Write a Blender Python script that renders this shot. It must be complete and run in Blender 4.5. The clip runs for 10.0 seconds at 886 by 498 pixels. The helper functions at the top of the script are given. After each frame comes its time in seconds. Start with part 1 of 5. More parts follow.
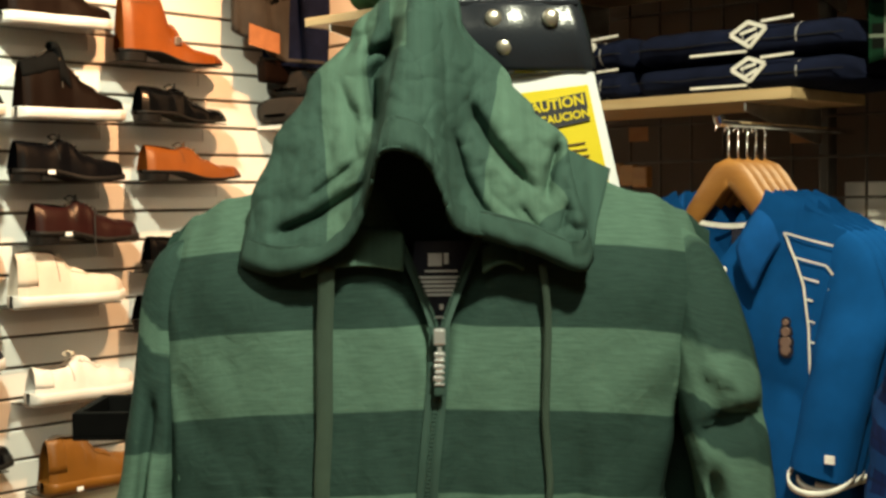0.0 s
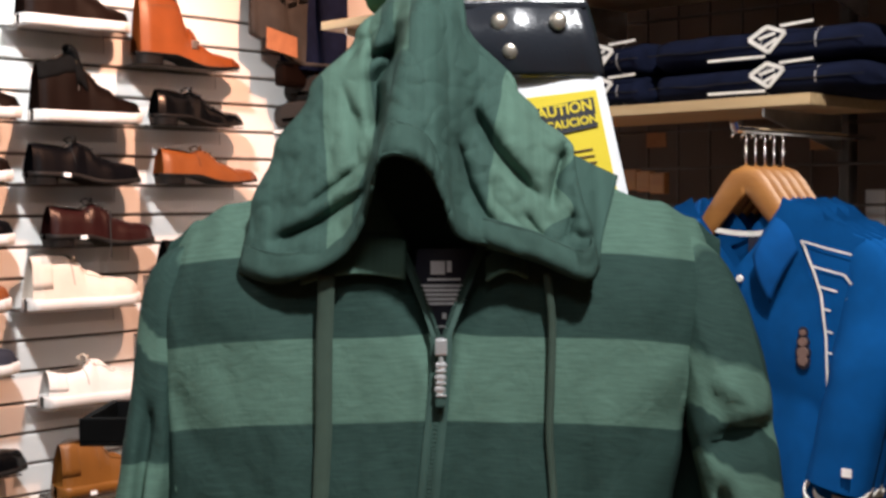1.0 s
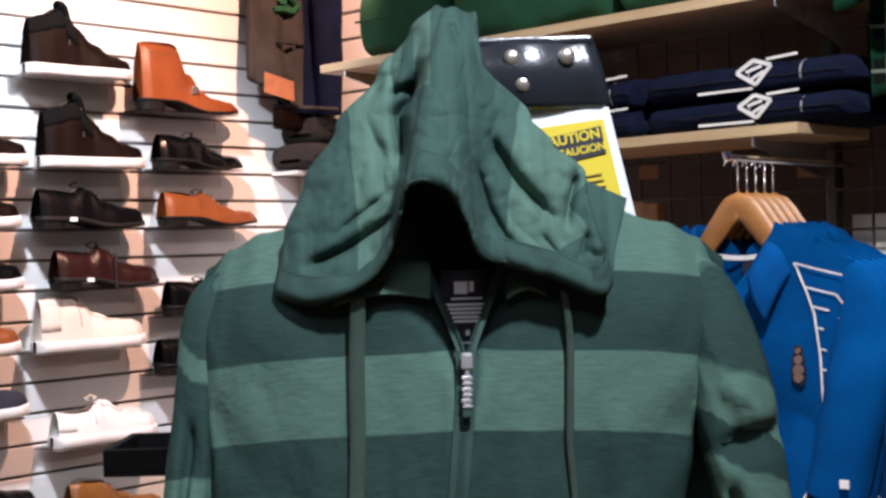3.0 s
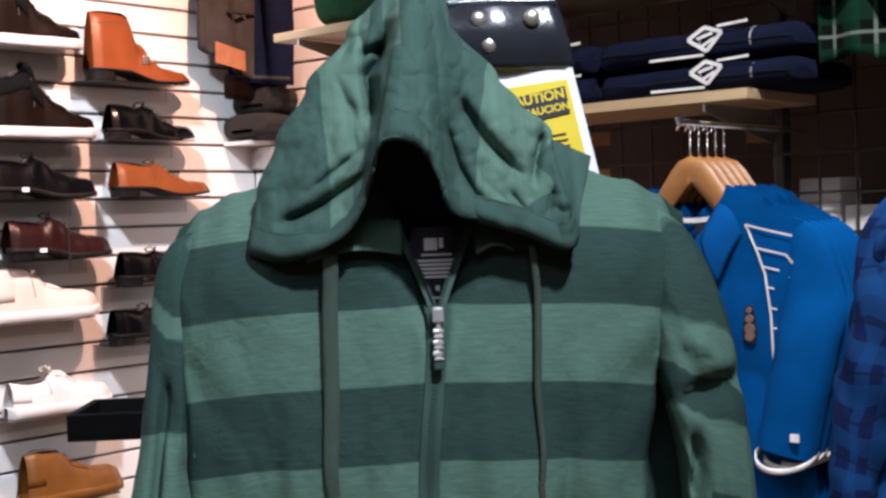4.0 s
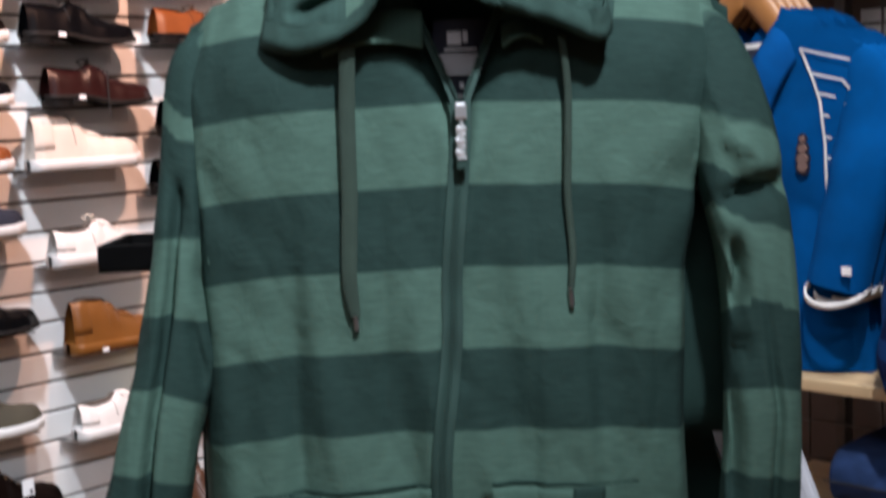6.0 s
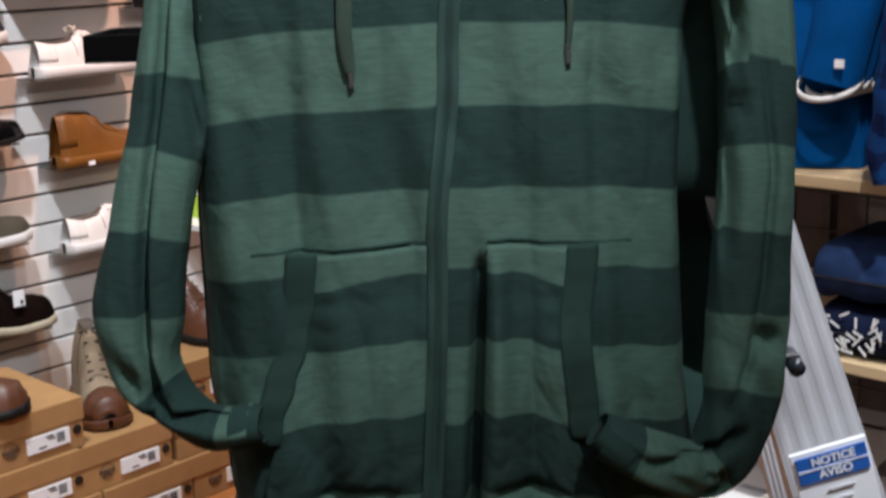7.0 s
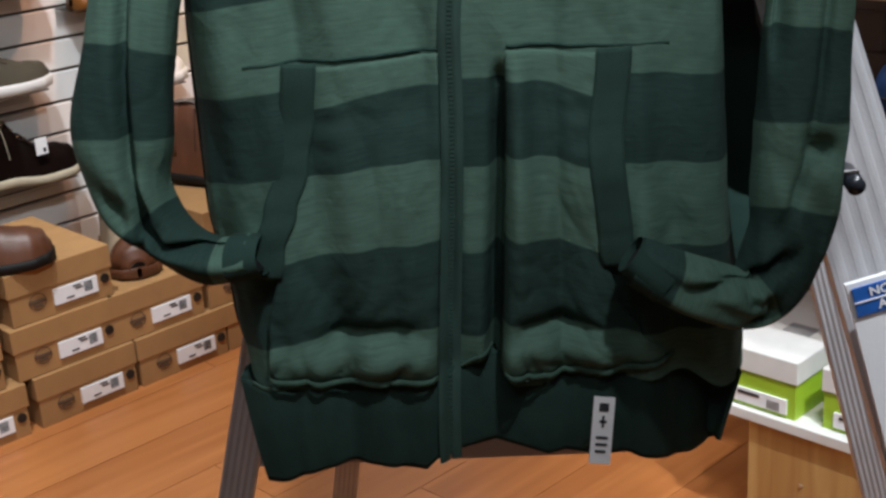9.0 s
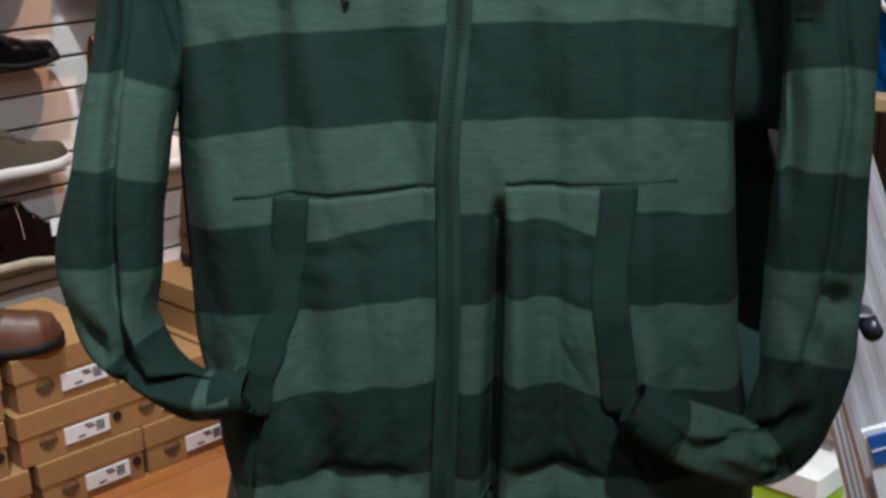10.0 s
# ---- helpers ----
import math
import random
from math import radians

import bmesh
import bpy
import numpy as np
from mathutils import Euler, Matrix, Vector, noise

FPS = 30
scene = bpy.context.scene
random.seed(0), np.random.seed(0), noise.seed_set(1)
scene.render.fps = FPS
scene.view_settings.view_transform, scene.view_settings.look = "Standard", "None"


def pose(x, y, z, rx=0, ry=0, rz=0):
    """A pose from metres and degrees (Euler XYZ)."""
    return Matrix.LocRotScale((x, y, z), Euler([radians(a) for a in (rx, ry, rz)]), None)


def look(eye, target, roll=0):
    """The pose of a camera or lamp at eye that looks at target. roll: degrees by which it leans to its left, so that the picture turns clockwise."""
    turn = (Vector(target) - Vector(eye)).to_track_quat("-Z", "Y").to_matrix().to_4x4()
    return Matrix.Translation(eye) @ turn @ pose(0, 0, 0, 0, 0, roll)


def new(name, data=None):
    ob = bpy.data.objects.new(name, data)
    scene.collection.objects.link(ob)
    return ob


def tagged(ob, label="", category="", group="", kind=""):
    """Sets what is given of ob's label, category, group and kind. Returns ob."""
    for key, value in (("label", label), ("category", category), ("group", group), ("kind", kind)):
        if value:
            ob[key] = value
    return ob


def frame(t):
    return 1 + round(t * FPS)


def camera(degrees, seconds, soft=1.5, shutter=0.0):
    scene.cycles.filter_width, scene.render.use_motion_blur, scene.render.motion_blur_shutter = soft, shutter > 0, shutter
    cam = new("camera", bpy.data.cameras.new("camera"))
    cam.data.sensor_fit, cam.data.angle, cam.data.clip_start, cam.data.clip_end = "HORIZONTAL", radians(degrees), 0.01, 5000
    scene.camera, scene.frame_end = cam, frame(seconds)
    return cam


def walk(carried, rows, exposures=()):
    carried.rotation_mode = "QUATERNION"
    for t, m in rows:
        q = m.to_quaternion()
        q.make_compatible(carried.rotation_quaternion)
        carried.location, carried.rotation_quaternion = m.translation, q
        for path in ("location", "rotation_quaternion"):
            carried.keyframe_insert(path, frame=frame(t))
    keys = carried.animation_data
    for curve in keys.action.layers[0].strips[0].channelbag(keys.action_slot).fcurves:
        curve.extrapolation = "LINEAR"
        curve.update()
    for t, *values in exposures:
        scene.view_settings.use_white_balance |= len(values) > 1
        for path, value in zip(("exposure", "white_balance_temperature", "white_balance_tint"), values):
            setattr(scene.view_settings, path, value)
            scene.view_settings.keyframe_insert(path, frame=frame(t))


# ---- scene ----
cam = camera(38.2, 10.0, soft=2.7, shutter=0.5)
PATH = [
    (0, (0.0000, 0.0000, 1.5000), (0.0000, 1.9984, 1.4197), -0.70),
    (0.5, (0.0035, 0.0057, 1.4994), (0.0164, 2.0029, 1.3954), -0.77),
    (1, (0.0185, 0.0247, 1.5021), (-0.0184, 2.0230, 1.4288), -0.38),
    (1.5, (0.0146, -0.0062, 1.5017), (-0.0466, 1.9928, 1.4899), -0.84),
    (2, (0.0125, -0.0282, 1.5016), (-0.0188, 1.9716, 1.5042), -1.08),
    (3.3, (-0.0291, -0.0638, 1.4764), (-0.0222, 1.9361, 1.4580), -2.19),
    (3.5, (-0.0370, -0.0706, 1.4714), (0.0195, 1.9279, 1.4172), -1.87),
    (4, (-0.0425, -0.0844, 1.4687), (0.0323, 1.9136, 1.4197), -2.03),
    (4.5, (-0.0375, -0.0739, 1.4676), (0.0133, 1.9249, 1.4218), -2.59),
    (5, (-0.0246, -0.0607, 1.4589), (0.0227, 1.9387, 1.4454), -2.90),
    (5.5, (-0.0160, -0.0350, 1.4260), (-0.1330, 1.9600, 1.3370), -2.85),
    (6, (-0.0118, -0.0202, 1.3907), (-0.0342, 1.9655, 1.1529), -2.25),
    (7.3, (-0.0328, -0.0338, 1.2894), (-0.0335, 1.9024, 0.7881), -2.05),
    (7.5, (-0.0356, -0.0264, 1.2779), (-0.0359, 1.9074, 0.7679), -2.45),
    (8, (-0.0269, 0.0047, 1.2499), (-0.0500, 1.9160, 0.6614), -2.93),
    (8.5, (-0.0110, 0.0416, 1.2381), (-0.0722, 1.9216, 0.5587), -3.26),
    (9, (-0.0006, 0.0753, 1.2430), (-0.0885, 1.9520, 0.5572), -3.63),
    (9.5, (0.0094, 0.1108, 1.2567), (-0.0889, 2.0043, 0.6202), -3.63),
    (10, (0.0253, 0.1380, 1.2859), (-0.1018, 2.0448, 0.6961), -2.68),
]
walk(cam, [(t, look(eye, target, roll)) for t, eye, target, roll in PATH],
     exposures=[(0.0, 0.03, 8700, -14), (0.5, 0.02, 7350, -7), (1.2, 0.05, 6400, 10), (3.5, 0.05, 5800, 10), (5.5, 0.05, 5900, 10), (6.0, -0.01, 5850, 9), (7.5, -0.20, 6100, 7), (9.0, -0.25, 6100, 5), (10.0, -0.37, 6050, 4)])

# ---- light: ceiling spots of the shop, spots and fill added unseen, dim general light ----
world = bpy.data.worlds.new("world")
scene.world = world
world.use_nodes = True
world.node_tree.nodes["Background"].inputs["Color"].default_value = (1.0, 0.93, 0.85, 1)
world.node_tree.nodes["Background"].inputs["Strength"].default_value = 0.009


def spot(name, eye, target, power, size, colour, radius=0.03, blend=0.5):
    lamp = bpy.data.lights.new(name, "SPOT")
    lamp.energy, lamp.spot_size, lamp.spot_blend, lamp.shadow_soft_size, lamp.color = power, radians(size), blend, radius, colour
    ob = new(name, lamp)
    ob.matrix_world = look(eye, target)
    return ob


def fill_light(name, x, y, power, colour, w=1.2, d=0.6):
    lamp = bpy.data.lights.new(name, "AREA")
    lamp.shape, lamp.size, lamp.size_y, lamp.energy, lamp.color = "RECTANGLE", w, d, power, colour
    ob = new(name, lamp)
    ob.matrix_world = look((x, y, CEIL - 0.03), (x, y, 0))
    return ob


CEIL = 2.9
WARM, PINK, COOL = (1.0, 0.90, 0.82), (1.0, 0.51, 0.33), (0.97, 0.97, 1.0)
spot("spot_lamp", (-0.75, 1.75, 2.8), (-1.2, 3.05, 0.9), 240, 80, COOL, radius=0.06)
spot("spot_lamp", (0.0, 2.6, 2.8), (-0.72, 3.5, 1.75), 180, 60, PINK)
spot("spot_lamp", (0.36, 0.05, 2.8), (-0.06, 1.15, 1.58), 182, 43.5, COOL, radius=0.05, blend=1.0)
# These four spots are added, unseen, to brighten shelves, floor, rail and stand.
spot("spot_lamp", (0.42, 0.85, 2.8), (0.72, 2.35, 1.45), 168, 60, WARM)
spot("spot_lamp", (-0.3, 2.1, 2.8), (-0.55, 2.5, 0.0), 95, 50, WARM)
spot("spot_lamp", (1.0, 0.55, 2.8), (0.56, 1.5, 0.45), 380, 27, COOL, blend=0.8)
spot("spot_lamp", (0.75, 1.45, 2.8), (0.62, 2.0, 0.2), 60, 40, WARM)
# Unseen area lights, added only as soft fill.
fill_light("unseen_fill", -0.2, -0.9, 12, COOL)
fill_light("unseen_fill", -1.8, 1.0, 12, COOL)

# ---- materials ----


def mat(name, colour, rough=0.6, metal=0.0, var=0.15, scale=30.0, bump=0.15, fine=400.0, sheen=0.0, coat=0.0, spec=0.5, rand=0.0):
    m = bpy.data.materials.new(name)
    m.use_nodes = True
    nt = m.node_tree
    b = nt.nodes["Principled BSDF"]
    b.inputs["Roughness"].default_value, b.inputs["Metallic"].default_value = rough, metal
    b.inputs["Sheen Weight"].default_value, b.inputs["Coat Weight"].default_value, b.inputs["Specular IOR Level"].default_value = sheen, coat, spec
    tc = nt.nodes.new("ShaderNodeTexCoord")
    n1, n2 = nt.nodes.new("ShaderNodeTexNoise"), nt.nodes.new("ShaderNodeTexNoise")
    n1.inputs["Scale"].default_value, n1.inputs["Detail"].default_value = scale, 4
    n2.inputs["Scale"].default_value, n2.inputs["Detail"].default_value = fine, 2
    nt.links.new(tc.outputs["Object"], n1.inputs["Vector"])
    nt.links.new(tc.outputs["Object"], n2.inputs["Vector"])
    mul = nt.nodes.new("ShaderNodeMapRange")
    mul.inputs["From Min"].default_value, mul.inputs["From Max"].default_value = 0.3, 0.7
    mul.inputs["To Min"].default_value, mul.inputs["To Max"].default_value = 1 - var, 1 + var
    nt.links.new(n1.outputs["Fac"], mul.inputs["Value"])
    hsv = nt.nodes.new("ShaderNodeHueSaturation")
    hsv.inputs["Color"].default_value = (*colour, 1)
    value = mul.outputs["Result"]
    if rand:
        oi, mr, mm = nt.nodes.new("ShaderNodeObjectInfo"), nt.nodes.new("ShaderNodeMapRange"), nt.nodes.new("ShaderNodeMath")
        mr.inputs["To Min"].default_value, mr.inputs["To Max"].default_value = 1 - rand, 1 + rand
        nt.links.new(oi.outputs["Random"], mr.inputs["Value"])
        mm.operation = "MULTIPLY"
        nt.links.new(value, mm.inputs[0])
        nt.links.new(mr.outputs["Result"], mm.inputs[1])
        value = mm.outputs["Value"]
    nt.links.new(value, hsv.inputs["Value"])
    nt.links.new(hsv.outputs["Color"], b.inputs["Base Color"])
    bp = nt.nodes.new("ShaderNodeBump")
    bp.inputs["Strength"].default_value, bp.inputs["Distance"].default_value = bump, 0.002
    nt.links.new(n2.outputs["Fac"], bp.inputs["Height"])
    nt.links.new(bp.outputs["Normal"], b.inputs["Normal"])
    return m


def mixed(nt, fac, a, b):
    n = nt.nodes.new("ShaderNodeMix")
    n.data_type = "RGBA"
    for socket, value in ((n.inputs["Factor"], fac), (n.inputs["A"], a), (n.inputs["B"], b)):
        if isinstance(value, tuple):
            socket.default_value = value
        elif isinstance(value, float):
            socket.default_value = value
        else:
            nt.links.new(value, socket)
    return n.outputs["Result"]


def striped_knit(name, light, dark):
    """Slub jersey with broad stripes: v of the UV counts stripes, u is metres across."""
    m = mat(name, light, rough=0.85, var=0.0, bump=0.25, fine=900, sheen=0.0, spec=0.2)
    nt = m.node_tree
    b = nt.nodes["Principled BSDF"]
    uv = nt.nodes.new("ShaderNodeTexCoord")
    sep = nt.nodes.new("ShaderNodeSeparateXYZ")
    nt.links.new(uv.outputs["UV"], sep.inputs["Vector"])
    half = nt.nodes.new("ShaderNodeMath")
    half.operation = "PINGPONG"
    half.inputs[1].default_value = 1.0
    nt.links.new(sep.outputs["Y"], half.inputs[0])
    ramp = nt.nodes.new("ShaderNodeMapRange")
    ramp.inputs["From Min"].default_value, ramp.inputs["From Max"].default_value = 0.49, 0.51
    nt.links.new(half.outputs["Value"], ramp.inputs["Value"])
    # horizontal slubs in the yarn
    mp = nt.nodes.new("ShaderNodeMapping")
    mp.inputs["Scale"].default_value = (40, 30, 1)
    nt.links.new(uv.outputs["UV"], mp.inputs["Vector"])
    slub = nt.nodes.new("ShaderNodeTexNoise")
    slub.inputs["Scale"].default_value, slub.inputs["Detail"].default_value, slub.inputs["Roughness"].default_value = 1.0, 6, 0.7
    nt.links.new(mp.outputs["Vector"], slub.inputs["Vector"])
    sr = nt.nodes.new("ShaderNodeMapRange")
    sr.inputs["From Min"].default_value, sr.inputs["From Max"].default_value = 0.3, 0.7
    sr.inputs["To Min"].default_value, sr.inputs["To Max"].default_value = 0.77, 1.23
    nt.links.new(slub.outputs["Fac"], sr.inputs["Value"])
    wr = nt.nodes.new("ShaderNodeTexNoise")
    wr.inputs["Scale"].default_value, wr.inputs["Detail"].default_value, wr.inputs["Distortion"].default_value = 26, 3, 0.8
    nt.links.new(uv.outputs["Object"], wr.inputs["Vector"])
    wb = nt.nodes.new("ShaderNodeBump")
    wb.inputs["Strength"].default_value, wb.inputs["Distance"].default_value = 0.5, 0.006
    nt.links.new(wr.outputs["Fac"], wb.inputs["Height"])
    old = b.inputs["Normal"].links[0].from_node
    nt.links.new(wb.outputs["Normal"], old.inputs["Normal"])
    col = mixed(nt, ramp.outputs["Result"], (*light, 1), (*dark, 1))
    hsv = nt.nodes.new("ShaderNodeHueSaturation")
    nt.links.new(col, hsv.inputs["Color"])
    nt.links.new(sr.outputs["Result"], hsv.inputs["Value"])
    nt.links.new(hsv.outputs["Color"], b.inputs["Base Color"])
    return m


def plaid(name, base, second, line, size=0.05):
    m = mat(name, base, rough=0.95, var=0.1, spec=0.08)
    nt = m.node_tree
    b = nt.nodes["Principled BSDF"]
    tc = nt.nodes.new("ShaderNodeTexCoord")
    sep = nt.nodes.new("ShaderNodeSeparateXYZ")
    nt.links.new(tc.outputs["UV"], sep.inputs["Vector"])
    col = (*base, 1)
    for axis in ("X", "Y"):
        for width, shade, fac, shift in ((0.45, second, 0.55, 0.0), (0.08, line, 0.7, 0.31)):
            sc, ad, fr, lt, mu = (nt.nodes.new("ShaderNodeMath") for _ in range(5))
            sc.operation, ad.operation, fr.operation, lt.operation, mu.operation = "MULTIPLY", "ADD", "FRACT", "LESS_THAN", "MULTIPLY"
            sc.inputs[1].default_value, ad.inputs[1].default_value, lt.inputs[1].default_value, mu.inputs[1].default_value = 1 / size, shift, width, fac
            nt.links.new(sep.outputs[axis], sc.inputs[0])
            nt.links.new(sc.outputs[0], ad.inputs[0])
            nt.links.new(ad.outputs[0], fr.inputs[0])
            nt.links.new(fr.outputs[0], lt.inputs[0])
            nt.links.new(lt.outputs[0], mu.inputs[0])
            col = mixed(nt, mu.outputs[0], col, (*shade, 1))
    nt.links.new(col, b.inputs["Base Color"])
    return m


def wood(name, light, dark, axis=0, scale=3.0, rough=0.45, rand=0.0):
    m = mat(name, light, rough=rough, var=0.1, rand=rand)
    nt = m.node_tree
    b = nt.nodes["Principled BSDF"]
    tc = nt.nodes.new("ShaderNodeTexCoord")
    mp = nt.nodes.new("ShaderNodeMapping")
    stretch = [14.0, 14.0, 14.0]
    stretch[axis] = 1.0
    mp.inputs["Scale"].default_value = stretch
    nt.links.new(tc.outputs["Object"], mp.inputs["Vector"])
    oi = nt.nodes.new("ShaderNodeObjectInfo")
    mv = nt.nodes.new("ShaderNodeVectorMath")
    mv.operation = "ADD"
    sc = nt.nodes.new("ShaderNodeMath")
    sc.operation = "MULTIPLY"
    sc.inputs[1].default_value = 40
    nt.links.new(oi.outputs["Random"], sc.inputs[0])
    nt.links.new(mp.outputs["Vector"], mv.inputs[0])
    nt.links.new(sc.outputs[0], mv.inputs[1])
    n = nt.nodes.new("ShaderNodeTexNoise")
    n.inputs["Scale"].default_value, n.inputs["Detail"].default_value, n.inputs["Distortion"].default_value = scale, 5, 0.6
    nt.links.new(mv.outputs["Vector"], n.inputs["Vector"])
    r = nt.nodes.new("ShaderNodeMapRange")
    r.inputs["From Min"].default_value, r.inputs["From Max"].default_value = 0.35, 0.68
    nt.links.new(n.outputs["Fac"], r.inputs["Value"])
    col = mixed(nt, r.outputs["Result"], (*light, 1), (*dark, 1))
    nt.links.new(col, b.inputs["Base Color"])
    return m


def clear_plastic(name):
    m = bpy.data.materials.new(name)
    m.use_nodes = True
    b = m.node_tree.nodes["Principled BSDF"]
    b.inputs["Transmission Weight"].default_value, b.inputs["Roughness"].default_value, b.inputs["IOR"].default_value = 1.0, 0.12, 1.3
    b.inputs["Base Color"].default_value = (0.95, 0.95, 0.95, 1)
    return m


GREEN_L, GREEN_D = (0.088, 0.158, 0.121), (0.026, 0.055, 0.046)
M_KNIT = striped_knit("striped_green_jersey", GREEN_L, GREEN_D)
M_HOODK = striped_knit("hood_jersey", (0.090, 0.160, 0.122), (0.043, 0.085, 0.070))
M_RIM = mat("hood_edge_jersey", (0.040, 0.078, 0.064), rough=0.88, fine=900, bump=0.3, spec=0.2, var=0.12, scale=60)
M_BIND = mat("pocket_binding_rib", (0.031, 0.064, 0.052), rough=0.9, fine=900, bump=0.5, spec=0.2)
M_SEAM = mat("seam_edge_jersey", (0.060, 0.112, 0.085), rough=0.9, fine=900, bump=0.4, spec=0.2, var=0.2, scale=90)
# Rib of hem and cuffs; its dark green also stands in for shade elsewhere.
M_RIB_SHADE = mat("dark_green_rib_and_shade", (0.023, 0.050, 0.041), rough=0.9, fine=700, bump=0.5, spec=0.2)
M_TAPE = mat("zip_tape", (0.030, 0.068, 0.054), rough=0.8)
M_CORD = mat("olive_cord", (0.044, 0.072, 0.052), rough=0.9, fine=1500, bump=0.5)
M_RIVET = mat("dull_brass_rivet", (0.72, 0.66, 0.56), rough=0.3, metal=0.85, var=0.1)
M_CHROME = mat("chrome", (0.85, 0.85, 0.85), rough=0.12, metal=1.0, var=0.05, bump=0.05)
M_PULL = mat("polished_zip_metal", (0.95, 0.95, 0.95), rough=0.2, metal=0.75, var=0.05, bump=0.05)
M_STEEL = mat("brushed_steel", (0.6, 0.6, 0.6), rough=0.35, metal=1.0)
M_ALU = mat("grey_aluminium_rail", (0.56, 0.55, 0.57), rough=0.5, metal=0.2, var=0.08, scale=12)
M_BLACKP = mat("black_plastic", (0.022, 0.025, 0.032), rough=0.22, var=0.2, scale=8)
M_SLAT = mat("white_slat_board", (0.78, 0.77, 0.75), rough=0.42, var=0.03, scale=5, bump=0.03)
M_GROOVE = mat("slat_groove", (0.16, 0.13, 0.11), rough=0.8)
M_BACK = mat("dark_back_wall", (0.07, 0.052, 0.043), rough=0.8, scale=3, var=0.3)
M_WALL = mat("painted_wall", (0.55, 0.52, 0.48), rough=0.8, scale=2)
M_CEIL = mat("ceiling_paint", (0.6, 0.58, 0.55), rough=0.9, scale=2)
M_GRID = mat("black_grid_wire", (0.07, 0.062, 0.056), rough=0.4, metal=0.6)
M_SHELF = wood("pale_wood_shelf", (0.56, 0.43, 0.26), (0.45, 0.32, 0.18), axis=0)
M_PLY = wood("plywood", (0.62, 0.40, 0.15), (0.40, 0.20, 0.06), axis=2, scale=1.6)
M_HANGER = wood("varnished_hanger_wood", (0.34, 0.155, 0.045), (0.25, 0.105, 0.03), axis=0, rough=0.45)
M_FLOOR = wood("laminate_plank", (0.47, 0.182, 0.057), (0.35, 0.120, 0.034), axis=0, scale=1.3, rough=0.35)
M_KRAFT = mat("kraft_cardboard", (0.361, 0.194, 0.073), rough=0.8, var=0.08, scale=18, fine=250, rand=0.06)
M_INK = mat("dark_print", (0.10, 0.055, 0.03), rough=0.8)
# Black painted for the shade in holes, rips, cuff mouths and cloth folds.
M_GAP_SHADE = mat("black_gap_shade", (0.01, 0.01, 0.01), rough=0.5)
M_PAPER = mat("white_label_paper", (0.88, 0.88, 0.90), rough=0.6, var=0.03)
M_PRINT = mat("black_print", (0.03, 0.03, 0.035), rough=0.6)
M_GREYPRINT = mat("grey_print", (0.35, 0.35, 0.37), rough=0.6)
M_YELLOW = mat("yellow_warning_print", (0.80, 0.62, 0.04), rough=0.5, var=0.03)
M_BLUEPRINT = mat("blue_print", (0.02, 0.11, 0.42), rough=0.5)
M_LABEL = mat("black_woven_label", (0.012, 0.014, 0.03), rough=0.5)
M_LABELTXT = mat("silver_label_thread", (0.85, 0.86, 0.90), rough=0.5)
M_DENIM = mat("dark_indigo_denim", (0.006, 0.009, 0.026), rough=0.95, spec=0.08, fine=900, bump=0.4, var=0.3, scale=25)
M_DENIMB = mat("blue_denim", (0.020, 0.040, 0.11), rough=0.95, spec=0.08, fine=900, bump=0.4, var=0.3, scale=25)
M_GREYJ = mat("washed_grey_denim", (0.030, 0.027, 0.025), rough=0.9, fine=900, bump=0.4, var=0.35, scale=18)
M_WHITETH = mat("white_stitching", (0.72, 0.72, 0.72), rough=0.8)
M_POLO = mat("royal_blue_pique", (0.002, 0.060, 0.225), spec=0.08, rough=0.9, fine=1200, bump=0.4, var=0.08)
M_POLOD = mat("royal_blue_collar_rib", (0.002, 0.058, 0.225), spec=0.12, rough=0.9)
M_BADGE = mat("badge_thread", (0.16, 0.10, 0.09), rough=0.8, fine=600, bump=0.6)
M_GREENFAB = mat("bright_green_fleece", (0.008, 0.068, 0.028), rough=0.95, fine=300, bump=0.5)
M_PLAIDG = plaid("green_black_plaid", (0.003, 0.005, 0.004), (0.005, 0.034, 0.018), (0.16, 0.20, 0.17), 0.075)
M_PLAIDB = plaid("blue_plaid", (0.006, 0.014, 0.065), (0.010, 0.055, 0.19), (0.006, 0.010, 0.04), 0.06)
M_PATCH = mat("tan_leather_patch", (0.32, 0.13, 0.06), rough=0.6)
M_BROWNCARD = mat("brown_card_tag", (0.28, 0.14, 0.06), rough=0.7)
M_LIME = mat("lime_green_carton", (0.36, 0.55, 0.03), rough=0.5, var=0.04)
M_WHITEC = mat("white_carton", (0.75, 0.75, 0.74), rough=0.5, var=0.04)
M_KNITGREY = mat("grey_knit", (0.011, 0.0095, 0.0085), rough=0.95, fine=300, bump=0.6)
M_CLEAR = clear_plastic("clear_acrylic")
M_SOLEW = mat("white_rubber_sole", (0.64, 0.62, 0.60), rough=0.55, var=0.05)
M_SOLEK = mat("dark_rubber_sole", (0.008, 0.0065, 0.006), rough=0.6, spec=0.2)
M_SOLET = mat("pale_crepe_sole", (0.42, 0.36, 0.26), rough=0.7)
M_LINING = mat("shoe_lining", (0.10, 0.08, 0.065), rough=0.9)
M_LACEK = mat("black_lace", (0.015, 0.014, 0.013), rough=0.9)
M_LACEB = mat("brown_lace", (0.10, 0.055, 0.025), rough=0.9)
M_LACEW = mat("cream_lace", (0.6, 0.52, 0.42), rough=0.9)
